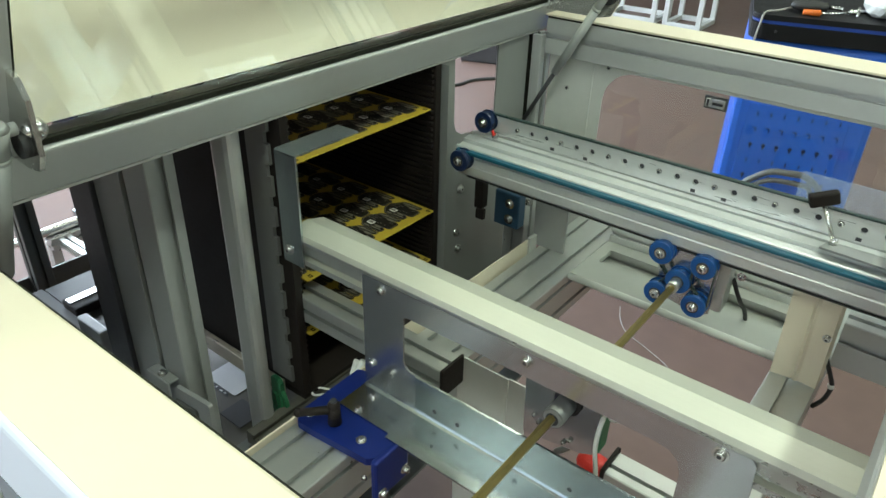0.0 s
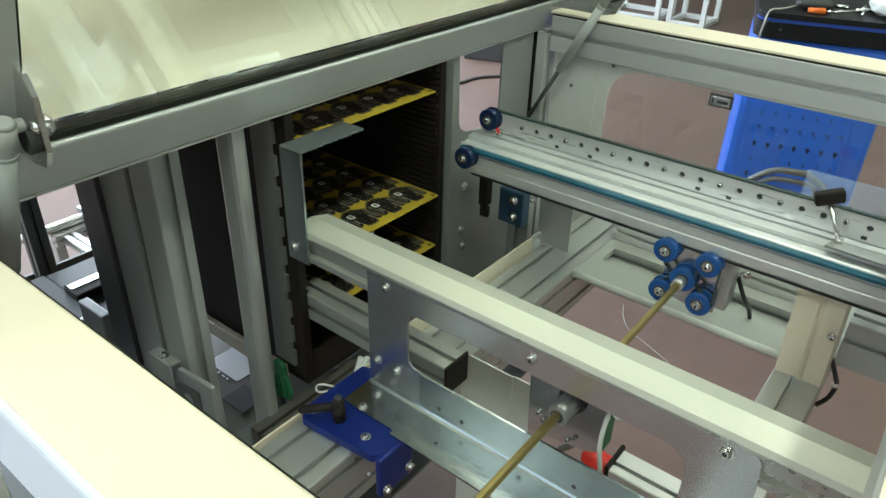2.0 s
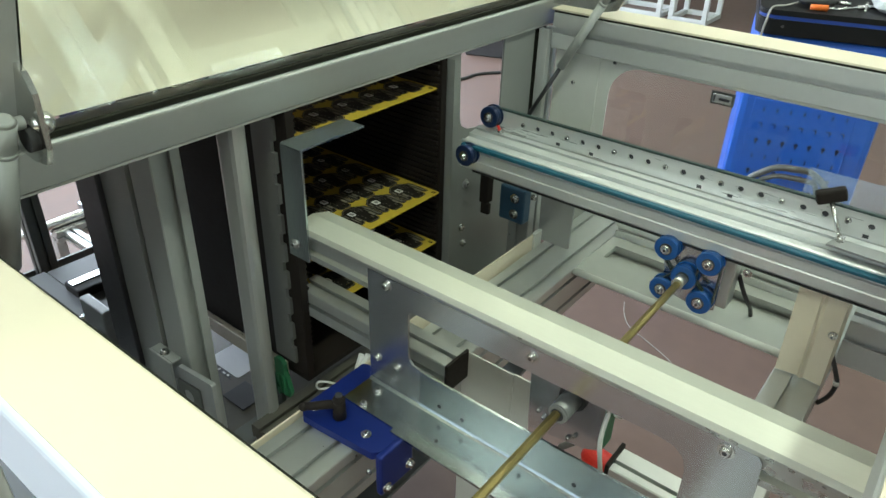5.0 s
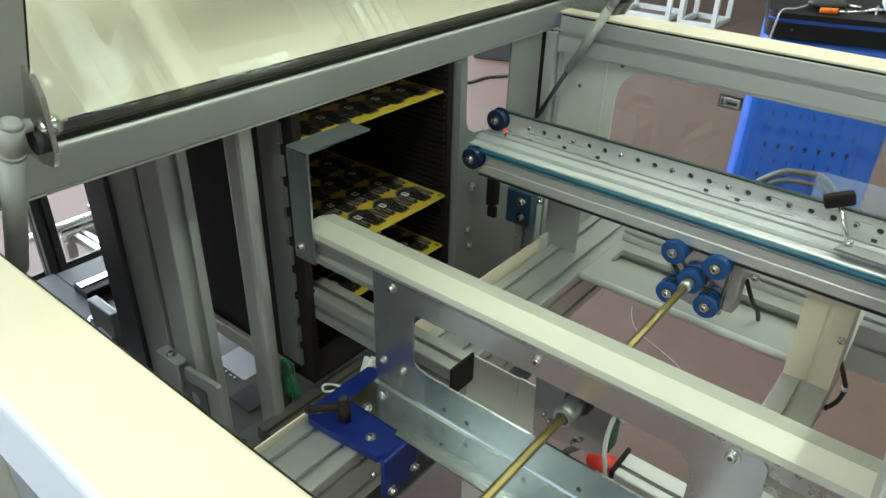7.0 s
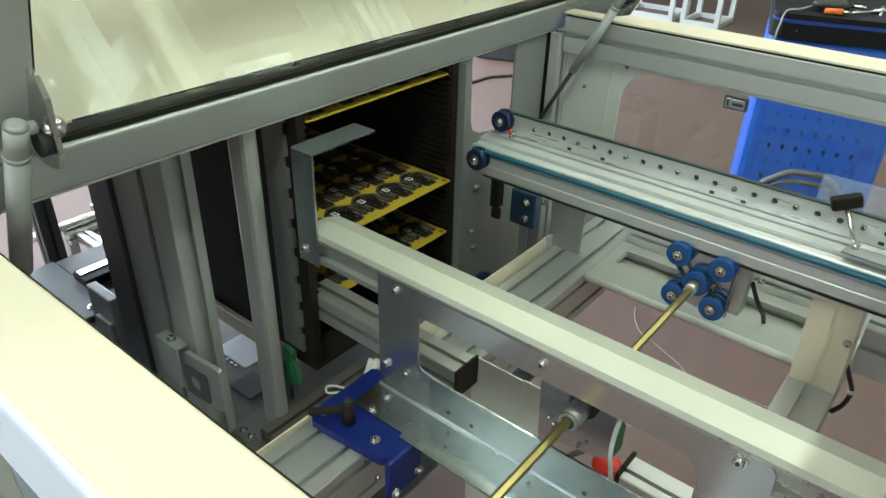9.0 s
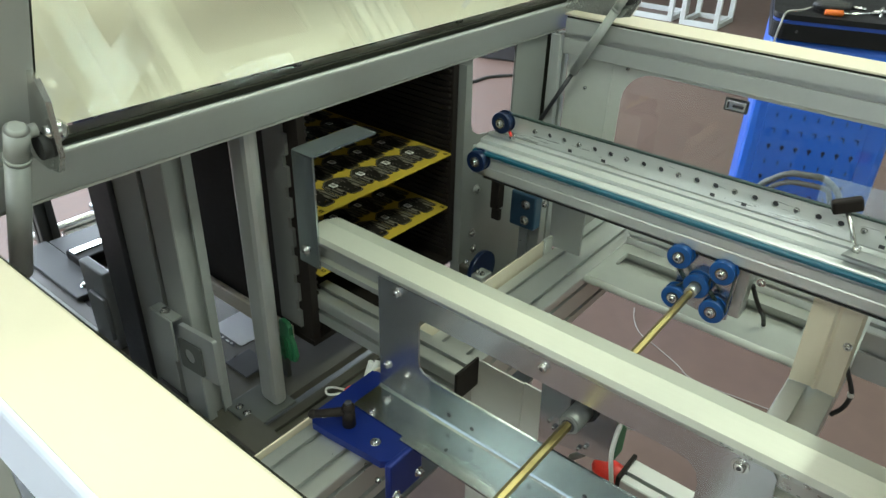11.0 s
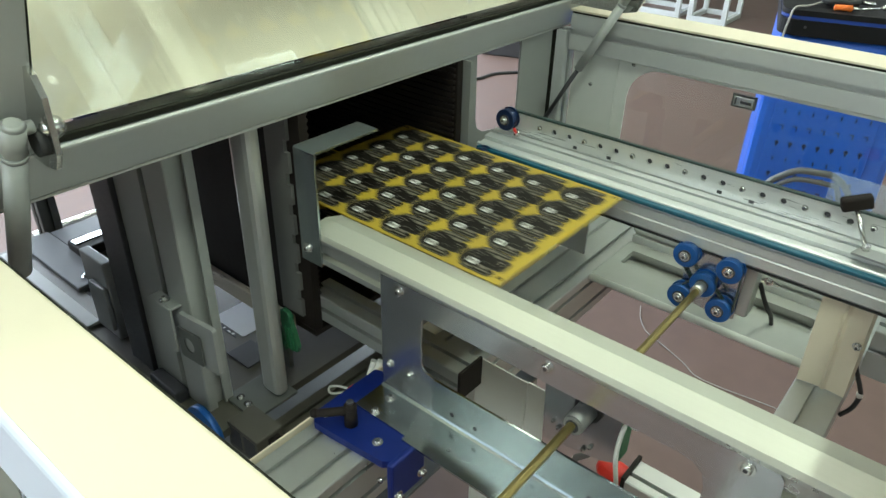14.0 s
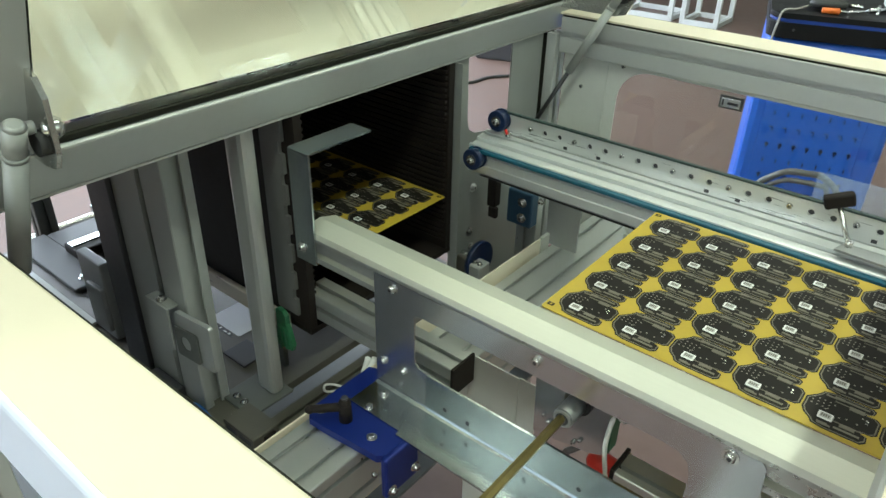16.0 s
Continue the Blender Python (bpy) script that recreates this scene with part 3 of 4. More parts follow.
def conveyor():
    c = thing("board_conveyor", "aluminium circuit board conveyor with blue pulleys", "conveyor")
    r = part("near_rail", prism([(-0.0635, 0.946), (-0.061, 0.953), (-0.032, 0.9575), (-0.003, 0.9495), (-0.003, 0.936), (-0.008, 0.938), (-0.008, 0.903), (-0.056, 0.903), (-0.056, 0.911), (-0.048, 0.913), (-0.048, 0.921), (-0.056, 0.923), (-0.0565, 0.938), (-0.062, 0.940)], "x", 0.030, 0.80), [RAILTOP, ALU], c, "satin aluminium near rail")
    for f in r.data.polygons:
        f.material_index = 1 if f.normal.z < 0.3 else 0
    part("near_belt", box(0.035, 0.80, -0.0078, -0.0035, 0.930, 0.9355, 0.001), BELT, r, "teal drive belt")
    part("rail_end", box(0.8005, 0.812, -0.062, 0.0, 0.88, 0.953, 0.002), WHITE, r)
    # sheet that carries the near rail: left leg, arch, right lobe
    out = [(0.158, 0.762), (0.158, 0.942), (0.164, 0.947), (0.618, 0.947), (0.630, 0.943), (0.638, 0.932), (0.640, 0.90), (0.640, 0.74), (0.578, 0.74), (0.577, 0.880), (0.573, 0.895), (0.562, 0.904), (0.545, 0.906), (0.236, 0.904), (0.228, 0.903), (0.2245, 0.899), (0.2245, 0.835), (0.226, 0.828), (0.232, 0.8225), (0.240, 0.8205), (0.95, 0.8205), (0.95, 0.7625)]
    mp = part("mount_sheet", plate(out[:8] + out[8:14] + out[14:19] + [(0.244, 0.8205), (0.244, 0.762)], [], lambda u, v, w: (u, -0.0605 + w, v), 0.003), MOUNT, c, "galvanised mounting sheet")
    bm = prism([(-0.0610, 0.8195), (-0.0580, 0.8195), (-0.0580, 0.7650), (-0.0600, 0.7615), (-0.0640, 0.7600), (-0.119, 0.7600), (-0.119, 0.7630), (-0.0650, 0.7630), (-0.0620, 0.7645), (-0.0610, 0.7680)], "x", 0.245, 1.1)
    prism([(-0.0640, 0.7600), (-0.112, 0.7600), (-0.112, 0.7630), (-0.0650, 0.7630), (-0.0605, 0.7650), (-0.0575, 0.7640)], "x", 0.158, 0.2449, bm)
    part("angle_sheet", bm, GALV, c, "galvanised angle sheet")
    screws(mp, [(0.189, -0.0605, 0.9255), (0.399, -0.0605, 0.926), (0.607, -0.0605, 0.928)], (0, -1, 0), 0.0054, 0.0038)
    screws(mp, [(0.172, -0.0605, 0.804), (0.207, -0.0605, 0.805)], (0, -1, 0), 0.0045, 0.004)
    screws(mp, [(0.186, -0.076, 0.763), (0.187, -0.106, 0.763)], (0, 0, 1), 0.0048, 0.004)
    # dark discs on the uncut sheet stand in for shaded holes
    for x, z in ((0.277, 0.781), (0.313, 0.781), (0.40, 0.781), (0.47, 0.781)):
        part("hole", rod((x, -0.0614, z), (x, -0.0610, z), 0.003, n=12), DARKSTEEL, mp)
    part("hole", rod((0.30, -0.095, 0.7628), (0.30, -0.095, 0.7634), 0.0022, n=12), DARKSTEEL, mp)
    # bearing plate and collar on the shaft
    b = part("bearing_plate", plate([(0.378, 0.775), (0.371, 0.935), (0.474, 0.935), (0.470, 0.795), (0.455, 0.788)], [], lambda u, v, w: (u, -0.012 + w, v), 0.004), MOUNT, c)
    part("stop_pin", rod((0.420, 0.0, 0.757), (0.440, 0.0, 0.781), 0.0042, n=14), GALVD, b, "short turned steel pin")
    part("green_edge", box(0.4735, 0.4760, -0.010, 0.010, 0.80, 0.85), GREENPL, b, "green circuit edge")
    screws(b, [(0.391, -0.012, 0.810), (0.398, -0.012, 0.803), (0.441, -0.012, 0.800), (0.433, -0.012, 0.792)], (0, -1, 0), 0.003, 0.003, False)
    bm = rod((0.432, -0.016, 0.855), (0.432, -0.012, 0.855), 0.0170, n=28, mi=1)
    rod((0.432, -0.047, 0.855), (0.432, -0.012, 0.855), 0.0122, bm, 28)
    rod((0.432, -0.0495, 0.855), (0.432, -0.047, 0.855), 0.0110, bm, 28, r2=0.0122)
    part("shaft_collar", bm, [GALVD, RUBBER], c, "turned aluminium shaft collar")
    # dark disc painted for the shade inside the collar's bore
    part("collar_bore", rod((0.432, -0.0502, 0.855), (0.432, -0.0496, 0.855), 0.0078, n=20), DARKSTEEL, c)
    d = Vector(SHAFT_A) - Vector(SHAFT_B)
    sh = part("drive_shaft", rod((0, 0, -d.length / 2), (0, 0, d.length / 2), 0.0053, n=6, smooth=False), BRASS, c, "yellow chromated hexagonal drive shaft")
    sh.matrix_basis = shaft_pose(0)
    # guide plate at the entry end
    g = part("entry_guide", prism([(-0.066, 0.906), (-0.063, 0.906), (-0.063, 1.064), (0.045, 1.064), (0.045, 1.067), (-0.063, 1.067), (-0.0655, 1.0655), (-0.066, 1.063)], "x", 0.018, 0.056), GALV, c, "bent galvanised entry guide")
    screws(g, [(0.031, -0.066, 0.926)], (0, -1, 0), 0.0052, 0.004)
    # far rail: extrusion, belt, guide strip with holes
    f = part("far_rail", prism([(0.3205, 0.944), (0.3215, 0.9528), (0.3240, 0.9545), (0.3258, 0.9505), (0.3395, 0.9535), (0.3400, 0.9440), (0.3416, 0.9440), (0.3420, 0.9590), (0.3578, 0.9612), (0.3584, 0.9420), (0.3616, 0.9420), (0.3622, 0.9630), (0.3725, 0.9645), (0.3725, 0.90), (0.3225, 0.9035), (0.3185, 0.9075), (0.3180, 0.9220), (0.3195, 0.9235), (0.3195, 0.9255), (0.3180, 0.9270), (0.3180, 0.938), (0.3200, 0.9395)], "x", 0.014, 1.3), RAILM, c, "satin aluminium far rail")
    part("belt", box(0.020, 1.3, 0.3105, 0.3212, 0.9455, 0.9515, 0.0015), BELT, f, "teal drive belt")
    # no second belt: slim black line painted for the shade under the rail
    part("belt", box(0.040, 1.3, 0.3195, 0.3220, 0.9015, 0.9040), RUBBER, f)
    holes = [ring(x, 0.985, 0.0044, 12) for x in [0.10 + 0.0277 * k for k in range(34)]]
    gs = part("guide_strip", plate(rounded(0.045, 1.25, 0.966, 1.000, 0.008, 3), holes, lambda u, v, w: (u, 0.374 + w, v), 0.004), GUIDE, c, "perforated aluminium guide strip")
    part("strip_back", box(0.05, 1.24, 0.3785, 0.381, 0.968, 0.9985), DARKSTEEL, gs)
    part("top_belt", box(0.040, 1.25, 0.373, 0.380, 1.0003, 1.004, 0.001), TOPBELT, gs, "dark green belt")
    for k in range(0, 34, 3):
        part("screw", screw(bmesh.new(), (0.10 + 0.0277 * k, 0.3745, 0.985), (0, -1, 0), 0.0040, 0.002, 0, False), STEELS, gs)
    for x in (0.165, 0.225, 0.40, 0.445, 0.62, 0.70):
        part("slot", box(x, x + 0.007, 0.3735, 0.3742, 0.9685, 0.9735), DARKSTEEL, gs)
    part("rail_cap", box(0.10, 1.3, 0.3845, 0.400, 0.955, 0.962, 0.001), ALU, f)
    pulley(c, 0.036, 0.300, 0.936, 0.0185, "end_pulley")
    pulley(c, 0.042, 0.358, 0.989, 0.0185, "end_pulley")
    part("strip_screw", screw(bmesh.new(), (0.062, 0.366, 0.968), (0, -1, 0), 0.0045, 0.005), STEELS, gs)
    part("red_tip", rod((0.060, 0.360, 0.978), (0.066, 0.356, 0.973), 0.0025), REDPL, gs, "red plastic tip")
    # drive block with four idlers and the belt round them
    d = part("drive_plate", plate([(0.383, 0.902), (0.478, 0.902), (0.478, 0.812), (0.466, 0.806), (0.452, 0.806), (0.404, 0.815), (0.392, 0.822), (0.396, 0.850), (0.386, 0.880)], [], lambda u, v, w: (u, 0.326 + w, v), 0.006), MOUNT, c)
    part("drive_block", box(0.462, 0.492, 0.333, 0.365, 0.815, 0.905, 0.003), ALU, d)
    idlers = ((0.3986, 0.8953), (0.4610, 0.8944), (0.4029, 0.8280), (0.4598, 0.8287))
    for x, z in idlers:
        pulley(c, x, 0.305, z, 0.0182)
    pulley(c, 0.4300, 0.308, 0.8575, 0.0190, "drive_pulley")
    part("shaft_sleeve", rod((0.4300, 0.286, 0.857), (0.4300, 0.3045, 0.857), 0.0085, n=20), ALU, d)
    for a, b in (((0.3810, 0.896), (0.4130, 0.858)), ((0.4465, 0.857), (0.4765, 0.829)), ((0.4775, 0.893), (0.4770, 0.830)), ((0.4140, 0.857), (0.3865, 0.829)), ((0.4460, 0.860), (0.4470, 0.892))):
        n = Vector((b[0] - a[0], 0, b[1] - a[1])).normalized()
        s = Vector((n.z, 0, -n.x)) * 0.0008
        bm = bmesh.new()
        pts = [Vector((a[0], 0, a[1])) - s, Vector((b[0], 0, b[1])) - s, Vector((b[0], 0, b[1])) + s, Vector((a[0], 0, a[1])) + s]
        prism([(p.x, p.z) for p in pts], "y", 0.309, 0.318, bm)
        part("drive_belt", bm, TOPBELT, d)
    screws(c, [(0.510, 0.3205, 0.893), (0.165, 0.3205, 0.893)], (0, -1, 0), 0.004)
    return c


CONV = conveyor()


def near_lower_beam():
    t = thing("lower_guide_beam", "short slotted aluminium profile under the rail", "profile")
    part("profile", beam("x", -0.050, 0.244, -0.008, 0.037, 0.7485, 0.7935, (0,), (0,)), ALU, t)
    part("end_cap", box(0.2445, 0.249, -0.010, 0.039, 0.7485, 0.796, 0.001), BLACK, t, "black plastic end cap")


near_lower_beam()


def blue_bracket():
    t = thing("adjuster_bracket", "blue anodised clamping bracket with black lever", "bracket")
    bm = plate([(0.132, -0.160), (0.128, -0.152), (0.128, -0.046), (0.136, -0.042), (0.158, -0.042), (0.162, -0.050), (0.162, -0.085), (0.172, -0.098), (0.252, -0.104), (0.258, -0.110), (0.258, -0.150), (0.250, -0.158), (0.165, -0.166), (0.140, -0.167)], [], lambda u, v, w: (u, v, 0.7485 + w), 0.0113)
    k = part("base_plate", bm, BLUEAN, t)
    part("drop_plate", box(0.256, 0.266, -0.158, -0.098, 0.694, 0.7595, 0.003), BLUEAN, t)
    screws(k, [(0.225, -0.140, 0.7600), (0.142, -0.148, 0.7600)], (0, 0, 1), 0.0045, 0.003)
    screws(t.children[1], [(0.2665, -0.149, 0.705), (0.2665, -0.107, 0.712)], (1, 0, 0), 0.0048, 0.006)
    screws(t.children[1], [(0.248, -0.158, 0.728)], (0, -1, 0), 0.004, 0.004, False)
    h = part("lever", rod((0.178, -0.139, 0.760), (0.178, -0.139, 0.790), 0.0088, n=20, r2=0.0078), BLACK, t, "black plastic clamping lever")
    bm = rod((0.178, -0.139, 0.782), (0.146, -0.170, 0.780), 0.0062, n=14, r2=0.0052)
    bmesh.ops.create_uvsphere(bm, u_segments=12, v_segments=8, radius=0.0062, matrix=pose(0.146, -0.170, 0.780))
    bmesh.ops.create_uvsphere(bm, u_segments=14, v_segments=8, radius=0.0084, matrix=pose(0.178, -0.139, 0.788))
    part("lever_arm", bm, BLACK, h)
    part("lever_screw", rod((0.178, -0.139, 0.795), (0.178, -0.139, 0.7975), 0.0045, n=14), DARKSTEEL, h)


blue_bracket()


def hold_clamp():
    t = thing("clamp_lever", "steel clamp lever with black plastic knob", "clamp", pose(0.600, 0.358, 0.9645))
    part("foot", plate([(-0.012, -0.030), (-0.006, -0.006), (0.10, -0.006), (0.13, -0.030), (0.10, -0.036)], [], lambda u, v, w: (u, v, w), 0.003), GALVD, t)
    part("arm", rod((0.0, -0.010, 0.004), (-0.026, 0.004, 0.046), 0.0030), STEEL, t)
    part("pivot", rod((0.0, -0.012, 0.003), (0.0, -0.012, 0.010), 0.005), STEEL, t)
    bm = box(-0.018, 0.018, -0.007, 0.007, -0.009, 0.009, 0.003)
    bmesh.ops.transform(bm, matrix=pose(-0.028, 0.006, 0.052, 0, -18, 25), verts=bm.verts)
    part("knob", bm, BLACK, t, "black plastic knob")


hold_clamp()


def lower_actuator():
    t = thing("actuator", "slotted aluminium actuator with red plug and white cable", "actuator")
    b = part("profile", beam("x", 0.492, 0.60, -0.022, 0.018, 0.752, 0.790, (-0.006,), (0,), s=0.003), ALU, t)
    part("end_plate", box(0.487, 0.4918, -0.024, 0.020, 0.750, 0.795, 0.001), BLACK, t)
    part("mount", box(0.575, 0.60, -0.022, 0.018, 0.7505, 0.7518), ALU, t)
    bm = bmesh.new()
    bmesh.ops.create_uvsphere(bm, u_segments=20, v_segments=12, radius=1, matrix=Matrix.LocRotScale((0.468, 0.010, 0.758), None, (0.024, 0.016, 0.014)))
    part("plug", bm, REDPL, t, "red plastic plug")
    part("cable", tube([(0.485, -0.02, 0.765), (0.482, -0.025, 0.790), (0.478, -0.028, 0.830), (0.480, -0.020, 0.868), (0.490, -0.005, 0.862), (0.488, 0.004, 0.848), (0.479, 0.0, 0.850), (0.480, 0.015, 0.868), (0.53, 0.04, 0.86)], 0.0028), CABLEW, t, "white cable")
    screws(t, [(0.578, -0.024, 0.815)], (0, -1, 0), 0.004)


lower_actuator()


def loose_cable(name, pts, r, m, label):
    t = tagged(finish(tube(pts, r), name, m), label, "cable")
    return t


loose_cable("floor_cable", [(-0.051, 1.404, 0.004), (-0.02, 1.34, 0.004), (0.0285, 1.284, 0.004), (0.103, 1.252, 0.004), (0.186, 1.214, 0.004), (0.239, 1.1815, 0.004), (0.323, 1.181, 0.004), (0.457, 1.198, 0.004), (0.60, 1.20, 0.004)], 0.0014, CABLEL, "thin pale cable lying on the floor")
loose_cable("drive_cable", [(0.493, 0.36, 0.862), (0.501, 0.368, 0.838), (0.507, 0.385, 0.812), (0.509, 0.42, 0.780), (0.508, 0.46, 0.7335)], 0.0034, RUBBER, "short black cable at the drive block")
loose_cable("black_cable", [(0.632, 0.372, 0.800), (0.640, 0.372, 0.780), (0.651, 0.371, 0.758), (0.656, 0.370, 0.744), (0.653, 0.366, 0.722), (0.642, 0.362, 0.704)], 0.0034, RUBBER, "black cable looped below the cream bracket")
tagged(finish(rod((0.6545, 0.370, 0.747), (0.6560, 0.370, 0.741), 0.0042), "cable_tie", CABLEW), "small white tie on the black cable", "cable tie")


def red_plug():
    t = thing("red_plug", "small red cable plug with white lead", "plug", pose(0, 0, 0))
    part("body", box(0.004, 0.030, 0.008, 0.024, 0.6005, 0.616, 0.003), REDPL, t)
    part("lead", tube([(0.004, 0.016, 0.608), (-0.02, 0.010, 0.604), (-0.028, 0.0, 0.6035), (-0.015, -0.008, 0.6035), (0.004, 0.010, 0.606)], 0.002), CABLEW, t)


red_plug()
loose_cable("white_cable", [(0.105, -0.025, 0.75), (0.10, -0.035, 0.70), (0.105, -0.02, 0.65), (0.11, -0.04, 0.62), (0.12, -0.06, 0.60)], 0.0045, CABLEW, "white cable hanging behind the blue bracket")
loose_cable("white_cable", [(0.112, -0.018, 0.75), (0.110, -0.040, 0.71), (0.114, -0.036, 0.66), (0.119, -0.03, 0.60)], 0.0045, CABLEW, "white cable hanging behind the blue bracket")


# ---- boards ----
def unit_mesh():
    """One black-masked unit of the panel, centred on its white label."""
    o = [(-0.0215, 0.002), (-0.0215, 0.019), (-0.0125, 0.0300), (-0.0095, 0.0365), (0.000, 0.0398), (0.012, 0.0398), (0.0335, 0.0392), (0.0365, 0.0365), (0.0355, 0.0305), (0.0290, 0.0285), (0.0300, 0.0262), (0.0390, 0.0258), (0.0430, 0.0215), (0.0430, 0.0030), (0.0390, -0.0005), (0.0310, -0.0010), (0.0300, -0.0030), (0.0365, -0.0055), (0.0370, -0.0135), (0.0330, -0.0180), (0.001, -0.0182), (-0.0090, -0.0160), (-0.0120, -0.0110), (-0.0185, -0.0050)]
    bm = plate(o, [], lambda u, v, w: (u, v, w), 0.0003)
    # fine routed line inside the edge
    c = (0.010, 0.011)
    for k in range(len(o)):
        a, b = o[k], o[(k + 1) % len(o)]
        ins = [(c[0] + (p[0] - c[0]) * s, c[1] + (p[1] - c[1]) * s) for p, s in ((a, 0.955), (b, 0.955), (b, 0.918), (a, 0.918))]
        f = bm.faces.new([bm.verts.new((*p, 0.00036)) for p in ins])
        f.material_index = 1
    for x, y, w, h in ((0.017, 0.0275, 0.030, 0.0008), (0.017, -0.0022, 0.030, 0.0008), (0.020, 0.0335, 0.022, 0.0022), (0.020, -0.0105, 0.022, 0.0022), (0.0215, 0.0262, 0.013, 0.0052), (0.0195, -0.0040, 0.013, 0.0048), (0.0050, 0.0335, 0.009, 0.0036), (-0.0005, -0.0115, 0.009, 0.0030), (-0.002, 0.032, 0.010, 0.002), (0.002, -0.0125, 0.010, 0.002)):
        box(x - w / 2, x + w / 2, y - h / 2, y + h / 2, 0.0003, 0.0010, bm=bm, mi=1)
    rr = random.Random(4)
    for k in range(12):
        x, y = -0.016 + 0.0048 * (k % 4), 0.012 + 0.0052 * (k // 4)
        box(x, x + 0.0014, y, y + 0.0009, 0.0003, 0.0008, bm=bm, mi=2)
    for k in range(9):
        x, y = rr.uniform(-0.006, 0.034), rr.uniform(0.002, 0.022)
        box(x, x + 0.0016, y, y + 0.0011, 0.0003, 0.0008, bm=bm, mi=2)
    box(0.031, 0.0335, 0.012, 0.0135, 0.0003, 0.0009, bm=bm, mi=3)
    box(0.031, 0.0335, 0.016, 0.0175, 0.0003, 0.0009, bm=bm, mi=3)
    bmesh.ops.recalc_face_normals(bm, faces=bm.faces)
    me = bpy.data.meshes.new("unit")
    bm.to_mesh(me)
    bm.free()
    for m in (PCBBLK, CHIP, CHIPLT, STEEL):
        me.materials.append(m)
    bm = plate(rounded(-0.0066, 0.0066, -0.0052, 0.0052, 0.0010, 2), [], lambda u, v, w: (u, v, 0.0004 + w), 0.0006)
    box(-0.0046, 0.0046, -0.0032, 0.0032, 0.0010, 0.0014, bm=bm, mi=1)
    for k in range(4):
        box(-0.0038 + 0.0020 * k, -0.0026 + 0.0020 * k, -0.0022, 0.0022 - 0.0008 * (k % 2), 0.0014, 0.0016, bm=bm, mi=2)
    bmesh.ops.recalc_face_normals(bm, faces=bm.faces)
    lab = bpy.data.meshes.new("label")
    bm.to_mesh(lab)
    bm.free()
    lab.materials.append(LABELW)
    lab.materials.append(LABELG)
    lab.materials.append(CHIP)
    return me, lab


def board(x, z, label):
    t = thing("circuit_board", label, "circuit board", pose(x, 0, z), group="circuit boards")
    bm = plate(rounded(-0.4185, 0.0, -0.0025, 0.300, 0.003, 2), [], lambda u, v, w: (u, v, w - 0.0016), 0.0016)
    lam = part("laminate", bm, PCB, t, "yellow laminate panel")
    for u, v in ((-0.4115, 0.008), (-0.4115, 0.292), (-0.008, 0.292), (-0.008, 0.010)):
        part("fiducial", plate(rounded(u - 0.004, u + 0.004, v - 0.003, v + 0.003, 0.001, 2), [ring(u, v, 0.0018, 8)], lambda a, b, w: (a, b, 0.00005 + w), 0.0002), PCBBLK, lam)
    for i in range(6):
        for j in range(5):
            o = new("unit", UNIT)
            o.parent = t
            o.location = (-0.3865 + 0.0661 * i, 0.020 + 0.0585 * j, 0.0001)
            q = new("label", LABEL)
            q.parent = o
    return t


CHIPLT = mat("pale_component", (0.30, 0.28, 0.24), 0.4, 0.2, 0.2, 300)
LABELG = mat("grey_print", (0.45, 0.45, 0.44), 0.5, 0.0, 0.3, 600)
UNIT, LABEL = unit_mesh()
LIFT = [(0, -0.127), (0.5, -0.114), (1.0, -0.1015), (1.5, -0.1005), (4.0, -0.1005), (6.5, -0.1005), (7.5, -0.1005), (8.0, -0.095), (8.5, -0.082), (9.0, -0.069), (11.0, -0.0165), (11.5, -0.006), (12.0, 0.0), (16.0, 0.0)]
BOARDS = [board(-0.014, 0.952, "yellow circuit panel with black units that slides out"), board(-0.018, 0.849, "yellow circuit panel with black units in the magazine"), board(-0.024, 1.139, "yellow circuit panel with black units in the magazine")]


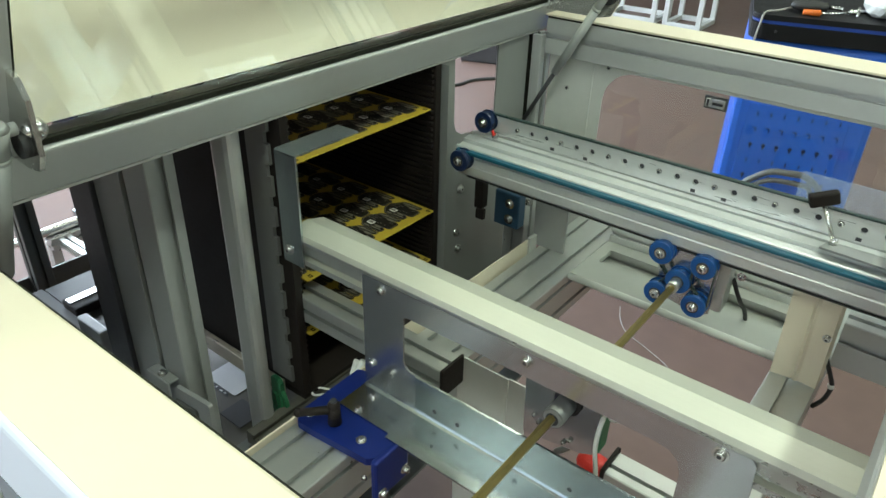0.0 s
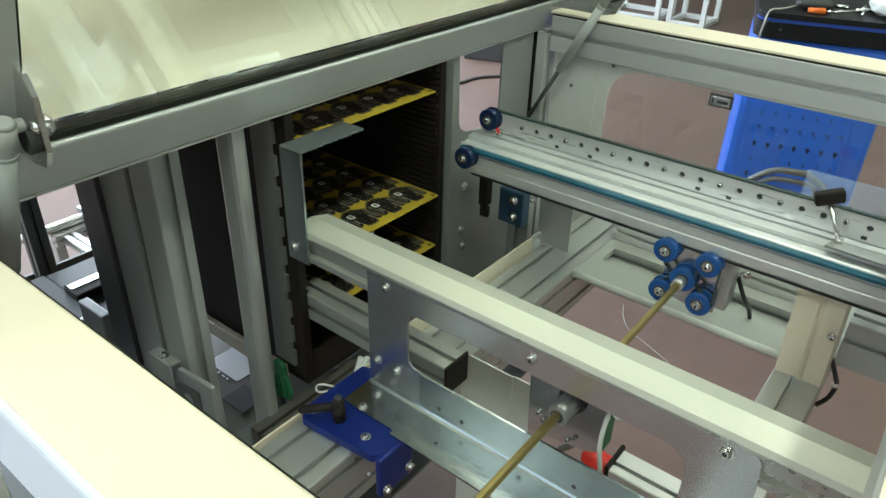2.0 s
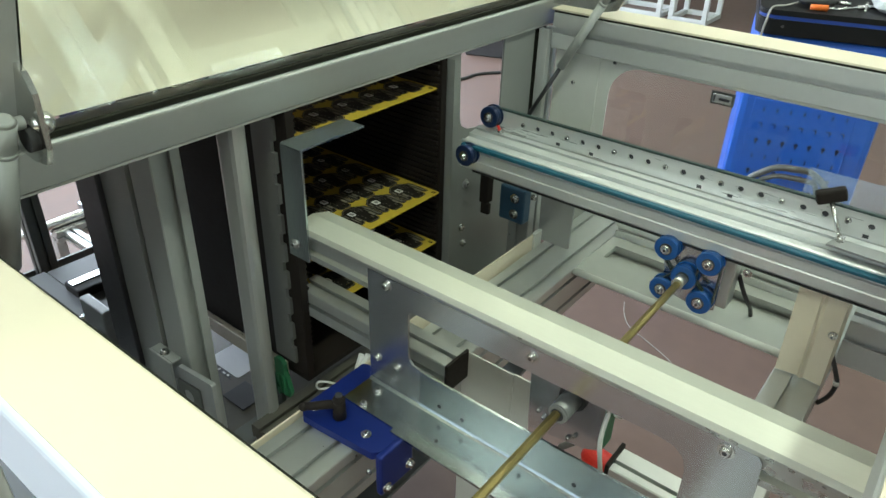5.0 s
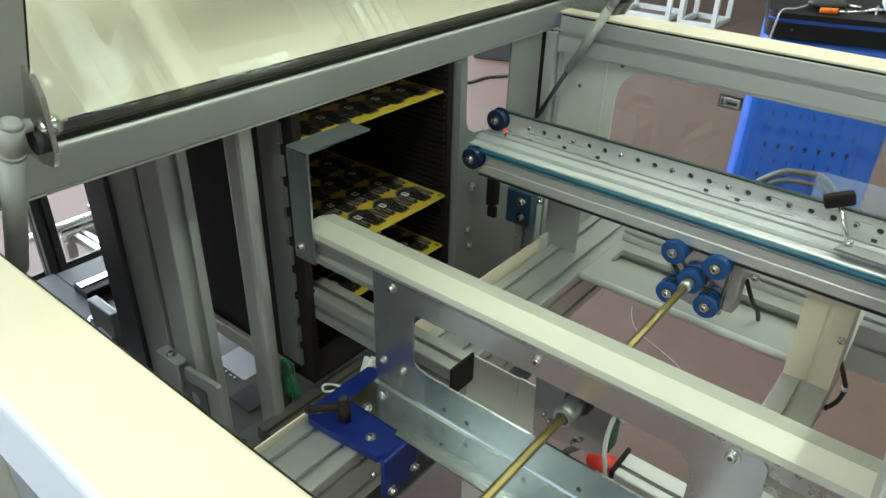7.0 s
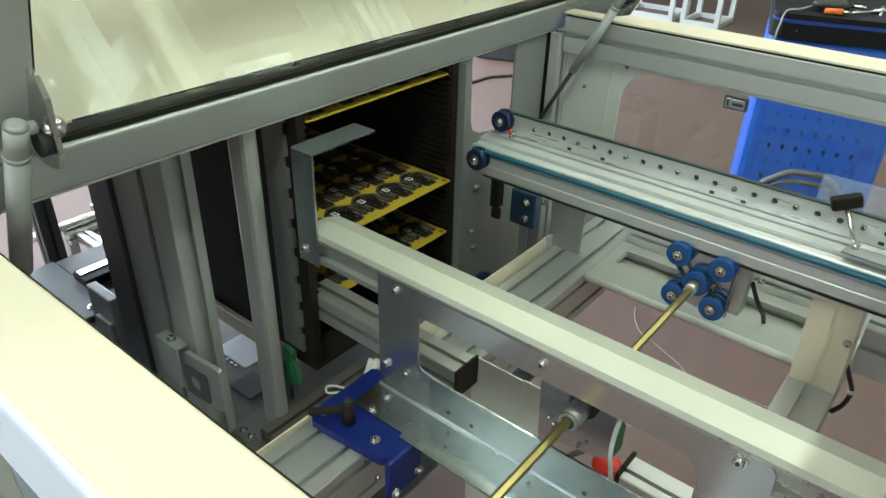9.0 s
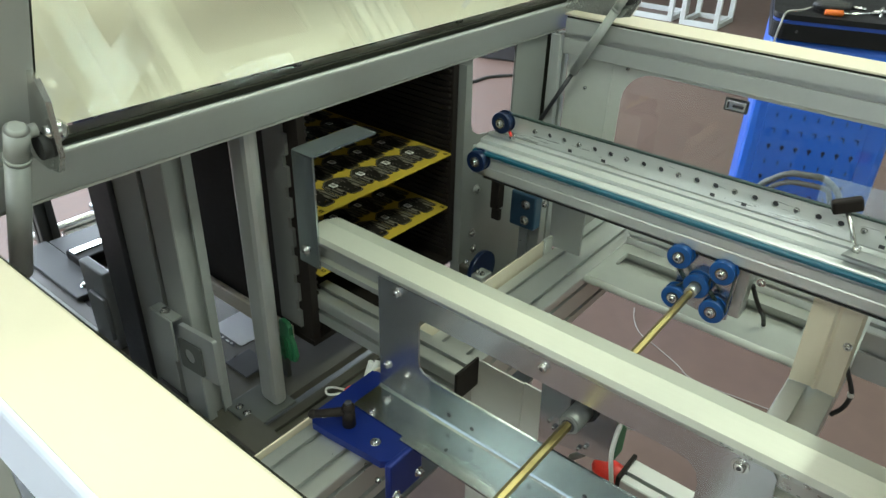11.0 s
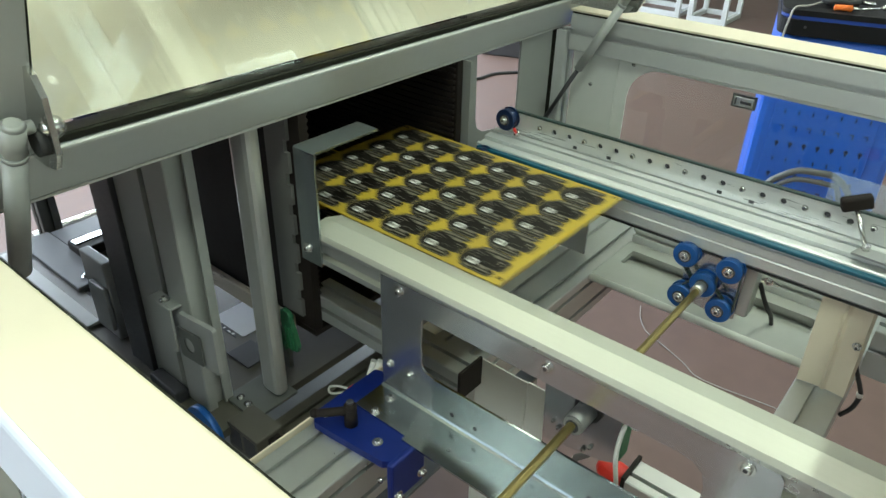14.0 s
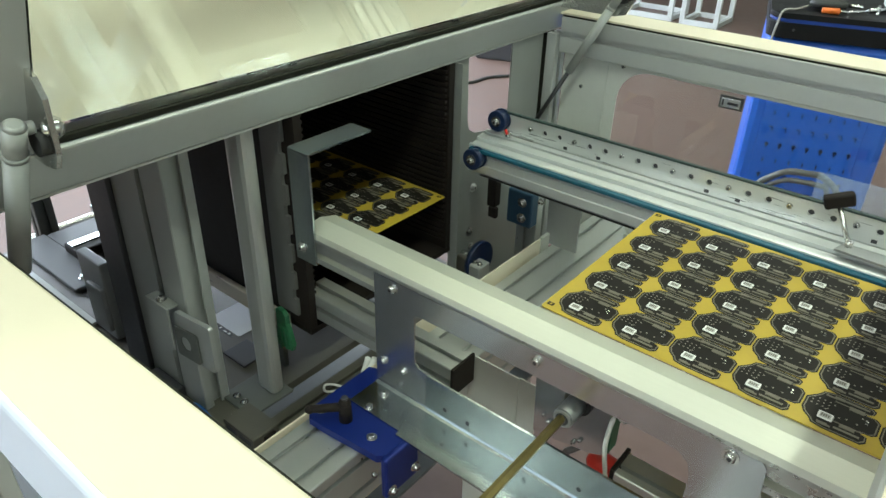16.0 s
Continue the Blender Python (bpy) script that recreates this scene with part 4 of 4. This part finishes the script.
def magazine():
    t = thing("board_magazine", "black slotted plastic circuit board magazine", "board magazine")
    for name, y0, y1, s in (("far_wall", 0.308, 0.322, -1), ("near_wall", -0.022, -0.008, 1)):
        w = part(name, box(-0.45, -0.022, y0, y1, 0.7355, 1.23, 0.001), BLACK, t)
        bm = bmesh.new()
        for k in range(46):
            z = 0.752 + 0.0102 * k
            ya, yb = (y0 - 0.0055, y0 - 0.0002) if s < 0 else (y1 + 0.0002, y1 + 0.0055)
            box(-0.445, -0.026, ya, yb, z, z + 0.0045, bm=bm)
        tagged(part("slot_ribs", bm, BLACK, w), kind="stuff")
    for x in (-0.395, -0.030):
        bm = bmesh.new()
        pts = []
        for k in range(10):
            z = 0.756 + 0.048 * k
            pts += [(x - 0.013, z), (x - 0.013, z + 0.030), (x - 0.020, z + 0.030), (x - 0.020, z + 0.048)]
        pts += [(x - 0.06, 1.236), (x - 0.06, 0.756)]
        if x < -0.2:
            pts = [(2 * x - 0.02 - p[0] + 0.02, p[1]) for p in pts]
        part("adjusting_strip", prism(pts, "y", -0.028, -0.0225, bm), NOTCHED, t, "grey notched metal strip")
    part("base_plate", box(-0.45, -0.022, -0.022, 0.322, 0.7255, 0.735), BLACK, t)
    part("rear_wall", box(-0.460, -0.4505, -0.022, 0.322, 0.7355, 1.23), BLACK, t)
    b = part("base_strip", beam("x", -0.42, -0.062, -0.040, -0.0285, 0.722, 0.752, (), (), s=0.002), CHAMP, t, "champagne aluminium base strip with screws")
    part("base_strip", beam("x", -0.42, -0.062, 0.326, 0.340, 0.722, 0.752, (), (), s=0.002), ALU, t, "aluminium base strip")
    for x in (-0.41, -0.10):
        for y in (-0.036, 0.328):
            part("foot", box(x, x + 0.02, y, y + 0.008, 0.6375, 0.7218), DARKALU, t)
    screws(b, [(-0.375, -0.040, 0.738), (-0.355, -0.040, 0.737), (-0.10, -0.040, 0.737), (-0.085, -0.040, 0.737)], (0, -1, 0), 0.004, 0.003, False)
    bm = prism([(-0.062, 0.776), (-0.056, 0.780), (-0.044, 0.778), (-0.039, 0.771), (-0.040, 0.755), (-0.033, 0.744), (-0.027, 0.720), (-0.031, 0.709), (-0.044, 0.706), (-0.053, 0.714), (-0.059, 0.728), (-0.064, 0.735), (-0.060, 0.752)], "y", -0.056, -0.048, bevel=0.001)
    for x, y0 in ((-0.048, -0.060), (-0.038, -0.060)):
        prism([(x, 0.716), (x + 0.004, 0.714), (x - 0.001, 0.748), (x - 0.005, 0.752)], "y", y0, -0.0562, bm)
    for k in range(3):
        box(-0.068 + 0.006 * k, -0.064 + 0.006 * k, -0.059, -0.050, 0.716 - 0.005 * k, 0.731 - 0.005 * k, bm=bm)
    part("clip", bm, GREENPL, t, "dark green plastic clip")
    return t


MAG = magazine()


def carriage():
    t = thing("lift_carriage", "dark grey lift carriage with aluminium uprights", "lift")
    p = part("platform", box(-0.80, -0.045, -0.20, 0.40, 0.622, 0.637, 0.001), PLAT, t, "grey-brown platform plate")
    k = part("corner_block", beam("y", -0.178, -0.132, -0.052, 0.018, 0.597, 0.645, (), ()), PLAT, t, "hollow corner profile")
    # dark patches on the face stand in for shade inside the open ends
    part("end_opening", box(-0.046, -0.022, -0.1788, -0.1782, 0.604, 0.638), DARKSTEEL, k)
    part("end_opening", box(-0.014, 0.012, -0.1788, -0.1782, 0.604, 0.638), DARKSTEEL, k)
    part("side_clip", box(0.0185, 0.024, -0.160, -0.140, 0.606, 0.640, 0.002), BLACK, k, "black clip")
    part("near_beam", beam("x", -0.42, -0.054, -0.245, -0.205, 0.585, 0.628, (0,), (0,)), DARKALU, t, "dark anodised profile")
    part("near_wheel", rod((-0.075, -0.206, 0.630), (-0.075, -0.196, 0.630), 0.040, n=32), BLUEPL, t, "blue wheel")
    part("corner_plate", box(-0.100, -0.025, -0.148, -0.066, 0.6375, 0.642, 0.001), DARKALU, t)
    screws(p, [(-0.080, -0.133, 0.642), (-0.060, -0.134, 0.642)], (0, 0, 1), 0.0042, 0.003)
    bm = box(-0.073, -0.033, -0.098, -0.074, 0.6425, 1.27, 0.008)
    part("upright", bm, UPRIGHT, t, "rounded aluminium upright")
    part("upright", beam("z", 0.6375, 1.27, -0.234, -0.092, -0.180, -0.137, (0.010,), (0.0,), s=0.007), UPRIGHTD, t, "slotted aluminium upright")
    part("belt_cover", box(-0.302, -0.236, -0.186, -0.150, 0.6375, 1.26, 0.002), DARKSTEEL, t, "black upright cover")
    k = part("bearing_plate", plate(rounded(-0.100, -0.016, 0.758, 0.834, 0.005), [], lambda u, v, w: (u, -0.196 + w, v + 0.12 * (u + 0.058)), 0.007), GALVL, t, "thick pale grey bearing plate")
    part("dark_plate", plate(rounded(-0.101, -0.046, 0.762, 0.812, 0.004), [ring(-0.076, 0.788, 0.012, 18)], lambda u, v, w: (u, -0.1995 + w, v + 0.12 * (u + 0.058)), 0.003), DARKALU, k, "dark grey bearing cover")
    part("bearing_bracket", box(-0.166, -0.112, -0.200, -0.1965, 0.755, 0.828, 0.001), UPRIGHTD, t)
    part("bracket_top", box(-0.166, -0.112, -0.1964, -0.1805, 0.8245, 0.828, 0.001), UPRIGHTD, t)
    part("bearing", rod((-0.076, -0.1985, 0.786), (-0.076, -0.1965, 0.786), 0.011, n=24), GALVL, k)
    part("link_rod", rod((-0.115, -0.188, 0.775), (-0.1005, -0.188, 0.775), 0.009), GALVD, k)
    screws(t, [(-0.139, -0.190, 0.828)], (0, 0, 1), 0.005)
    part("guide_block", box(-0.215, -0.14, -0.204, -0.182, 0.6375, 0.66, 0.003), DARKSTEEL, t)
    part("left_plate", box(-0.80, -0.545, -0.155, -0.094, 0.6375, 0.646, 0.002), LEFTPLATE, t, "dull grey raised plate")
    part("left_plate", box(-0.80, -0.50, -0.090, 0.06, 0.6375, 0.642, 0.002), LEFTPLATE, t, "dull grey lower plate")
    part("edge_bar", box(-0.78, -0.425, -0.200, -0.176, 0.6375, 0.643, 0.001), TRAYGREY, t, "light grey edge bar")
    # black strip on the platform stands in for the shade of a groove
    part("groove", box(-0.54, -0.425, -0.148, -0.136, 0.6372, 0.6380), BLACK, t)
    bx = part("black_box", box(-0.70, -0.64, -0.098, 0.02, 0.6425, 0.664, 0.004), BLACK, t, "black plastic box with a chrome strip")
    part("chrome_strip", box(-0.690, -0.668, -0.094, 0.016, 0.6642, 0.6665, 0.001), STEEL, bx)
    screws(t, [(-0.575, -0.125, 0.646), (-0.49, 0.02, 0.6375)], (0, 0, 1), 0.005)
    part("left_block", box(-0.43, -0.352, -0.178, -0.160, 0.6375, 0.790, 0.003), GALVD, t)
    part("left_block", box(-0.40, -0.352, -0.186, -0.1785, 0.66, 0.745, 0.002), GALVD, t)
    part("paper_label", plate(rounded(-0.292, -0.205, -0.036, 0.030, 0.005, 2), [], lambda u, v, w: (u, v, 0.6373 + w), 0.0006), GLOSSLABEL, t, "glossy white label sheet")
    part("label_strip", plate([(-0.302, -0.046), (-0.292, -0.037), (-0.222, -0.037), (-0.212, -0.046)], [], lambda u, v, w: (u, v, 0.6373 + w), 0.0005), DARKSTEEL, t, "dark printed strip on the label")
    for k, (w, h) in enumerate(((0.010, 0.003), (0.004, 0.004), (0.006, 0.002), (0.003, 0.005), (0.008, 0.003), (0.005, 0.004))):
        part("print_bar", box(-0.290 + 0.0125 * k, -0.290 + 0.0125 * k + w, -0.044, -0.044 + h, 0.6379, 0.6383), LABELW, t)
    part("floor_slot", box(-0.188, -0.130, -0.082, -0.032, 0.6372, 0.640, 0.001), DARKSTEEL, t)
    # drive at the far corner
    m = part("drive_body", box(-0.024, 0.0015, 0.344, 0.372, 0.650, 0.706, 0.004), PLAT, t, "grey drive body")
    part("drive_wheel", rod((0.002, 0.378, 0.690), (0.012, 0.378, 0.690), 0.040, n=28), NAVY, m, "dark blue wheel")
    k = part("drive_cap", box(0.0125, 0.038, 0.338, 0.372, 0.672, 0.702, 0.003), TUBEGREY, t, "grey drive cap with two screws")
    part("cap_leg", box(0.014, 0.020, 0.340, 0.370, 0.6405, 0.6718), TUBEGREY, k)
    part("cap_leg", box(0.030, 0.036, 0.340, 0.370, 0.6405, 0.6718), TUBEGREY, k)
    screws(k, [(0.018, 0.350, 0.702), (0.030, 0.350, 0.702)], (0, 0, 1), 0.0035)
    screws(m, [(-0.016, 0.358, 0.706), (-0.004, 0.358, 0.706)], (0, 0, 1), 0.004)
    return t


CARR = carriage()


# ---- round the machine ----
CARTM = pose(0.11, 1.6, 0, 0, 0, 17)


def cart():
    t = thing("tool_cart", "blue steel tool cart with perforated side and black tray", "tool cart", CARTM)
    b = part("body", box(0.0, 0.385, 0.0, 0.48, 0.10, 0.922, 0.022), BLUECART, t)
    part("side_panel", box(0.041, 0.322, -0.004, 0.0, 0.16, 0.735, 0.003), BLUECART, b)
    for i in range(7):
        for j, z in enumerate((0.704, 0.656, 0.607, 0.555, 0.507, 0.458, 0.409, 0.360)):
            x = 0.073 + 0.0377 * i
            if j in (2, 4, 7):
                hm = rod((x, -0.0052, z), (x, -0.0040, z), 0.0062, n=10)
                box(x - 0.0025, x + 0.0025, -0.0052, -0.0040, z - 0.012, z, bm=hm)
            elif j in (1, 5):
                hm = box(x - 0.006, x + 0.006, -0.0052, -0.0040, z + 0.004, z + 0.007)
                box(x + 0.003, x + 0.006, -0.0052, -0.0040, z - 0.008, z + 0.0039, bm=hm)
            else:
                hm = box(x - 0.002, x + 0.002, -0.0052, -0.0040, z - 0.006, z + 0.007)
            # raised dark marks give the panel's perforations their shade
            part("hole", hm, HOLESHADE, b)
    def slab(x0, x1, y0, y1, z0, z1):
        return prism(rounded(x0, x1, y0, y1, 0.045, 6), "z", z0, z1, bevel=0.003)

    r = part("tray", slab(-0.006, 0.391, -0.016, 0.486, 0.9225, 0.9660), TRAYBLK, t, "black plastic tool tray")
    part("blue_rim", slab(-0.004, 0.389, -0.014, 0.484, 0.9664, 0.9760), BLUERIM, r, "dark blue rim line")
    part("tray_top", slab(-0.006, 0.391, -0.016, 0.486, 0.9764, 0.9915), TRAYBLK, r)
    part("lock", rod((0.062, -0.0185, 0.948), (0.062, -0.0165, 0.948), 0.004), DARKSTEEL, r)
    for x in (0.07, 0.315):
        for y in (0.07, 0.41):
            w = part("castor", rod((x - 0.015, y, 0.05), (x + 0.015, y, 0.05), 0.05), RUBBER, t)
            part("castor_fork", box(x - 0.02, x + 0.02, y - 0.02, y + 0.02, 0.085, 0.101), DARKSTEEL, w)
    return t


BLUERIM = mat("dark_blue_rim", (0.012, 0.05, 0.28), 0.4, 0.0, 0.06, 20)
# darkened cart blue for the shade in the perforations
HOLESHADE = mat("hole_shade_blue", (0.004, 0.012, 0.08), 0.6, 0.0, 0.1, 20)
cart()


def tools():
    z = 0.992

    def lie(name, label, p, q, r, m, hm, share):
        a, b = CARTM @ Vector(p), CARTM @ Vector(q)
        t = thing(name, label, "hand tool")
        c = a + (b - a) * share
        part("shank", rod(a, c, r * 0.45), STEEL, t)
        part("handle", rod(c, b, r, r2=r * 0.8), hm, t)

    lie("screwdriver", "screwdriver with orange handle on the tray", (0.185, 0.025, z + 0.009), (0.122, 0.020, z + 0.009), 0.009, STEEL, ORANGE, 0.3)
    lie("spanner", "bright steel spanner lying on the tray", (0.19, 0.035, z + 0.007), (0.30, 0.13, z + 0.007), 0.007, STEEL, STEEL, 0.5)
    lie("spanner", "bright steel spanner lying on the tray", (0.26, 0.03, z + 0.007), (0.28, 0.16, z + 0.007), 0.007, STEEL, STEEL, 0.5)
    lie("pliers", "black-handled pliers on the tray", (0.23, 0.10, z + 0.012), (0.10, 0.12, z + 0.012), 0.012, STEEL, RUBBER, 0.3)
    bm = bmesh.new()
    bmesh.ops.create_uvsphere(bm, u_segments=20, v_segments=10, radius=1, matrix=CARTM @ Matrix.LocRotScale((0.14, 0.07, z + 0.018), None, (0.05, 0.03, 0.018)))
    tagged(finish(bm, "tool_case", RUBBER), "black rounded tool case on the tray", "tool case")
    bm = bmesh.new()
    bmesh.ops.create_icosphere(bm, subdivisions=3, radius=1, matrix=CARTM @ Matrix.LocRotScale((0.33, 0.10, z + 0.035), None, (0.05, 0.07, 0.038)))
    for v in bm.verts:
        v.co += 0.012 * Vector((noise.noise(v.co * 40), noise.noise(v.co * 40 + Vector((5, 0, 0))), 0.6 * noise.noise(v.co * 50)))
    tagged(finish(bm, "plastic_bag", BAG), "crumpled clear plastic bag on the tray", "plastic bag")
    loose_cable("tray_cable", [CARTM @ Vector(p) for p in ((0.10, 0.10, z + 0.006), (0.06, 0.03, z + 0.005), (0.025, -0.008, z + 0.004), (0.016, -0.021, 0.96), (0.012, -0.021, 0.92), (0.012, -0.016, 0.87))], 0.0030, CABLEL, "light grey cable hanging down the tool cart")


BAG = mat("crumpled_clear_plastic", (0.70, 0.72, 0.70), 0.2, 0.0, 0.2, 60, 0.3, 60)
tools()
HOSE = mat("grey_ribbed_hose", (0.12, 0.12, 0.118), 0.4, 0.1, 0.1, 60, 0.2, 300)
for off, r in ((0.0, 0.010), (0.028, 0.008)):
    loose_cable("cable_hose", [(0.175 + off, 1.57, 0.36), (0.182 + off, 1.565, 0.43), (0.198 + off, 1.56, 0.4935 - off), (0.231, 1.56, 0.530 - off), (0.272, 1.56, 0.560 - off), (0.318, 1.57, 0.565 - off), (0.363, 1.60, 0.555 - off), (0.408 - off, 1.615, 0.513), (0.430 - off, 1.62, 0.44), (0.440 - off, 1.625, 0.36)], r, HOSE, "grey ribbed hose hung in a loop on the tool cart")


def open_frame(x, y, w, d, h):
    t = thing("profile_frame", "empty aluminium profile frame standing on the floor", "profile frame", pose(x, y, 0, 0, 0, 2), group="profile frames")
    for px, py in ((0, 0), (w, 0), (0, d), (w, d)):
        part("post", beam("z", 0.0, h, px - 0.02, px + 0.02, py - 0.02, py + 0.02, (0,), (0,)), FRAMEW, t)
    for z in (0.0, h - 0.04):
        for py in (0, d):
            part("rail", beam("x", 0.021, w - 0.021, py - 0.02, py + 0.02, z, z + 0.04, (0,), (0,)), FRAMEW, t)
        for px in (0, w):
            part("rail", beam("y", 0.021, d - 0.021, px - 0.02, px + 0.02, z, z + 0.04, (0,), (0,)), FRAMEW, t)
    return t


FRAMEW = mat("pale_anodised_profile", (0.72, 0.74, 0.74), 0.42, 0.3, 0.05, 20)
open_frame(-2.25, 5.60, 0.46, 0.38, 1.6)
open_frame(-1.67, 5.60, 0.29, 0.38, 1.6)


def floor_case():
    t = thing("floor_box", "dark equipment box lying on the floor", "box", pose(-2.32, 3.50, 0, 0, 0, 20))
    part("body", box(0.0, 0.42, 0.0, 0.30, 0.0, 0.14, 0.01), DARKSTEEL, t)
    part("arm", box(0.05, 0.50, 0.05, 0.10, 0.1405, 0.18, 0.005), DARKSTEEL, t)


floor_case()
loose_cable("floor_lead", [(-2.6, 2.7, 0.006), (-2.3, 2.85, 0.006), (-2.0, 2.98, 0.006), (-1.95, 3.2, 0.006), (-1.7, 3.5, 0.006)], 0.012, RUBBER, "black lead lying across the floor")
loose_cable("floor_lead", [(0.05, 4.6, 0.006), (0.8, 4.2, 0.006), (1.4, 4.3, 0.006)], 0.012, RUBBER, "black lead lying across the floor")


def bench():
    t = thing("infeed_bench", "aluminium infeed bench with clamps, in bright daylight", "bench", pose(-1.42, 0.16, 0))
    for x, y in ((0.0, 0.0), (0.30, 0.0), (0.0, 0.45), (0.30, 0.45)):
        part("leg", beam("z", 0.0, 0.28, x, x + 0.03, y, y + 0.03, (), ()), ALU, t)
    part("rail", beam("y", 0.0, 0.48, 0.0, 0.05, 0.281, 0.32, (0,), (0,)), ALU, t)
    part("rail", beam("y", 0.0, 0.48, 0.28, 0.33, 0.281, 0.32, (0,), (0,)), ALU, t)
    part("cross_bar", beam("x", 0.0505, 0.2795, 0.02, 0.06, 0.285, 0.315, (0,), (0,)), ALU, t)
    part("cross_bar", beam("x", 0.0505, 0.2795, 0.40, 0.44, 0.285, 0.315, (0,), (0,)), ALU, t)
    part("guide_tube", rod((0.02, -0.10, 0.335), (0.02, 0.48, 0.335), 0.014), STEEL, t)
    part("clamp", box(0.0, 0.06, 0.10, 0.16, 0.3205, 0.37, 0.006), GALV, t)
    part("clamp", box(0.27, 0.33, 0.28, 0.34, 0.3205, 0.37, 0.006), GALV, t)


bench()
part("rear_upright", beam("z", 0.0, 1.118, -0.90, -0.86, -0.08, -0.04, (0,), (0,)), DARKALU, CAB, "dark anodised rear upright")


# ---- keyed things ----
def drive_turn(t):
    """Degrees by which the belts' drive has turned: it runs until the lift moves, and again for the board."""
    rate = 1150.0
    return rate * (min(max(t - 1.35, 0), 6.4) + min(max(t - 12.2, 0), 3.25)) + 12


def motions():
    times = [0.0] + [1.35 + 0.064 * k for k in range(101)] + [12.2 + 0.065 * k for k in range(51)] + [16.0]
    rows = [(s, drive_turn(s)) for s in times]
    shaft = next(o for o in CONV.children if o.name.startswith("drive_shaft"))
    walk(shaft, [(s, shaft_pose(a)) for s, a in rows])
    for p, (x, y, z), r in TURNING:
        walk(p, [(s, pose(x, y, z, 0, a * 0.0190 / r, 0)) for s, a in rows])
    for o in (MAG, CARR, *BOARDS[1:]):
        x, y, z = o.matrix_basis.translation
        walk(o, [(s, pose(x, 0, z + d)) for s, d in LIFT])
    z = 0.952
    rows = [(s, pose(-0.014, 0, z + d)) for s, d in LIFT if s < 13]
    lead = ((13.05, -0.014), (13.15, -0.005), (13.3, 0.0465), (13.5, 0.1145), (14.0, 0.2930), (14.5, 0.4660), (15.0, 0.6370), (15.3, 0.7400), (15.42, 0.7780), (15.5, 0.7825), (16.0, 0.7825))
    rows += [(s, pose(x, 0, z)) for s, x in lead]
    walk(BOARDS[0], rows)


motions()
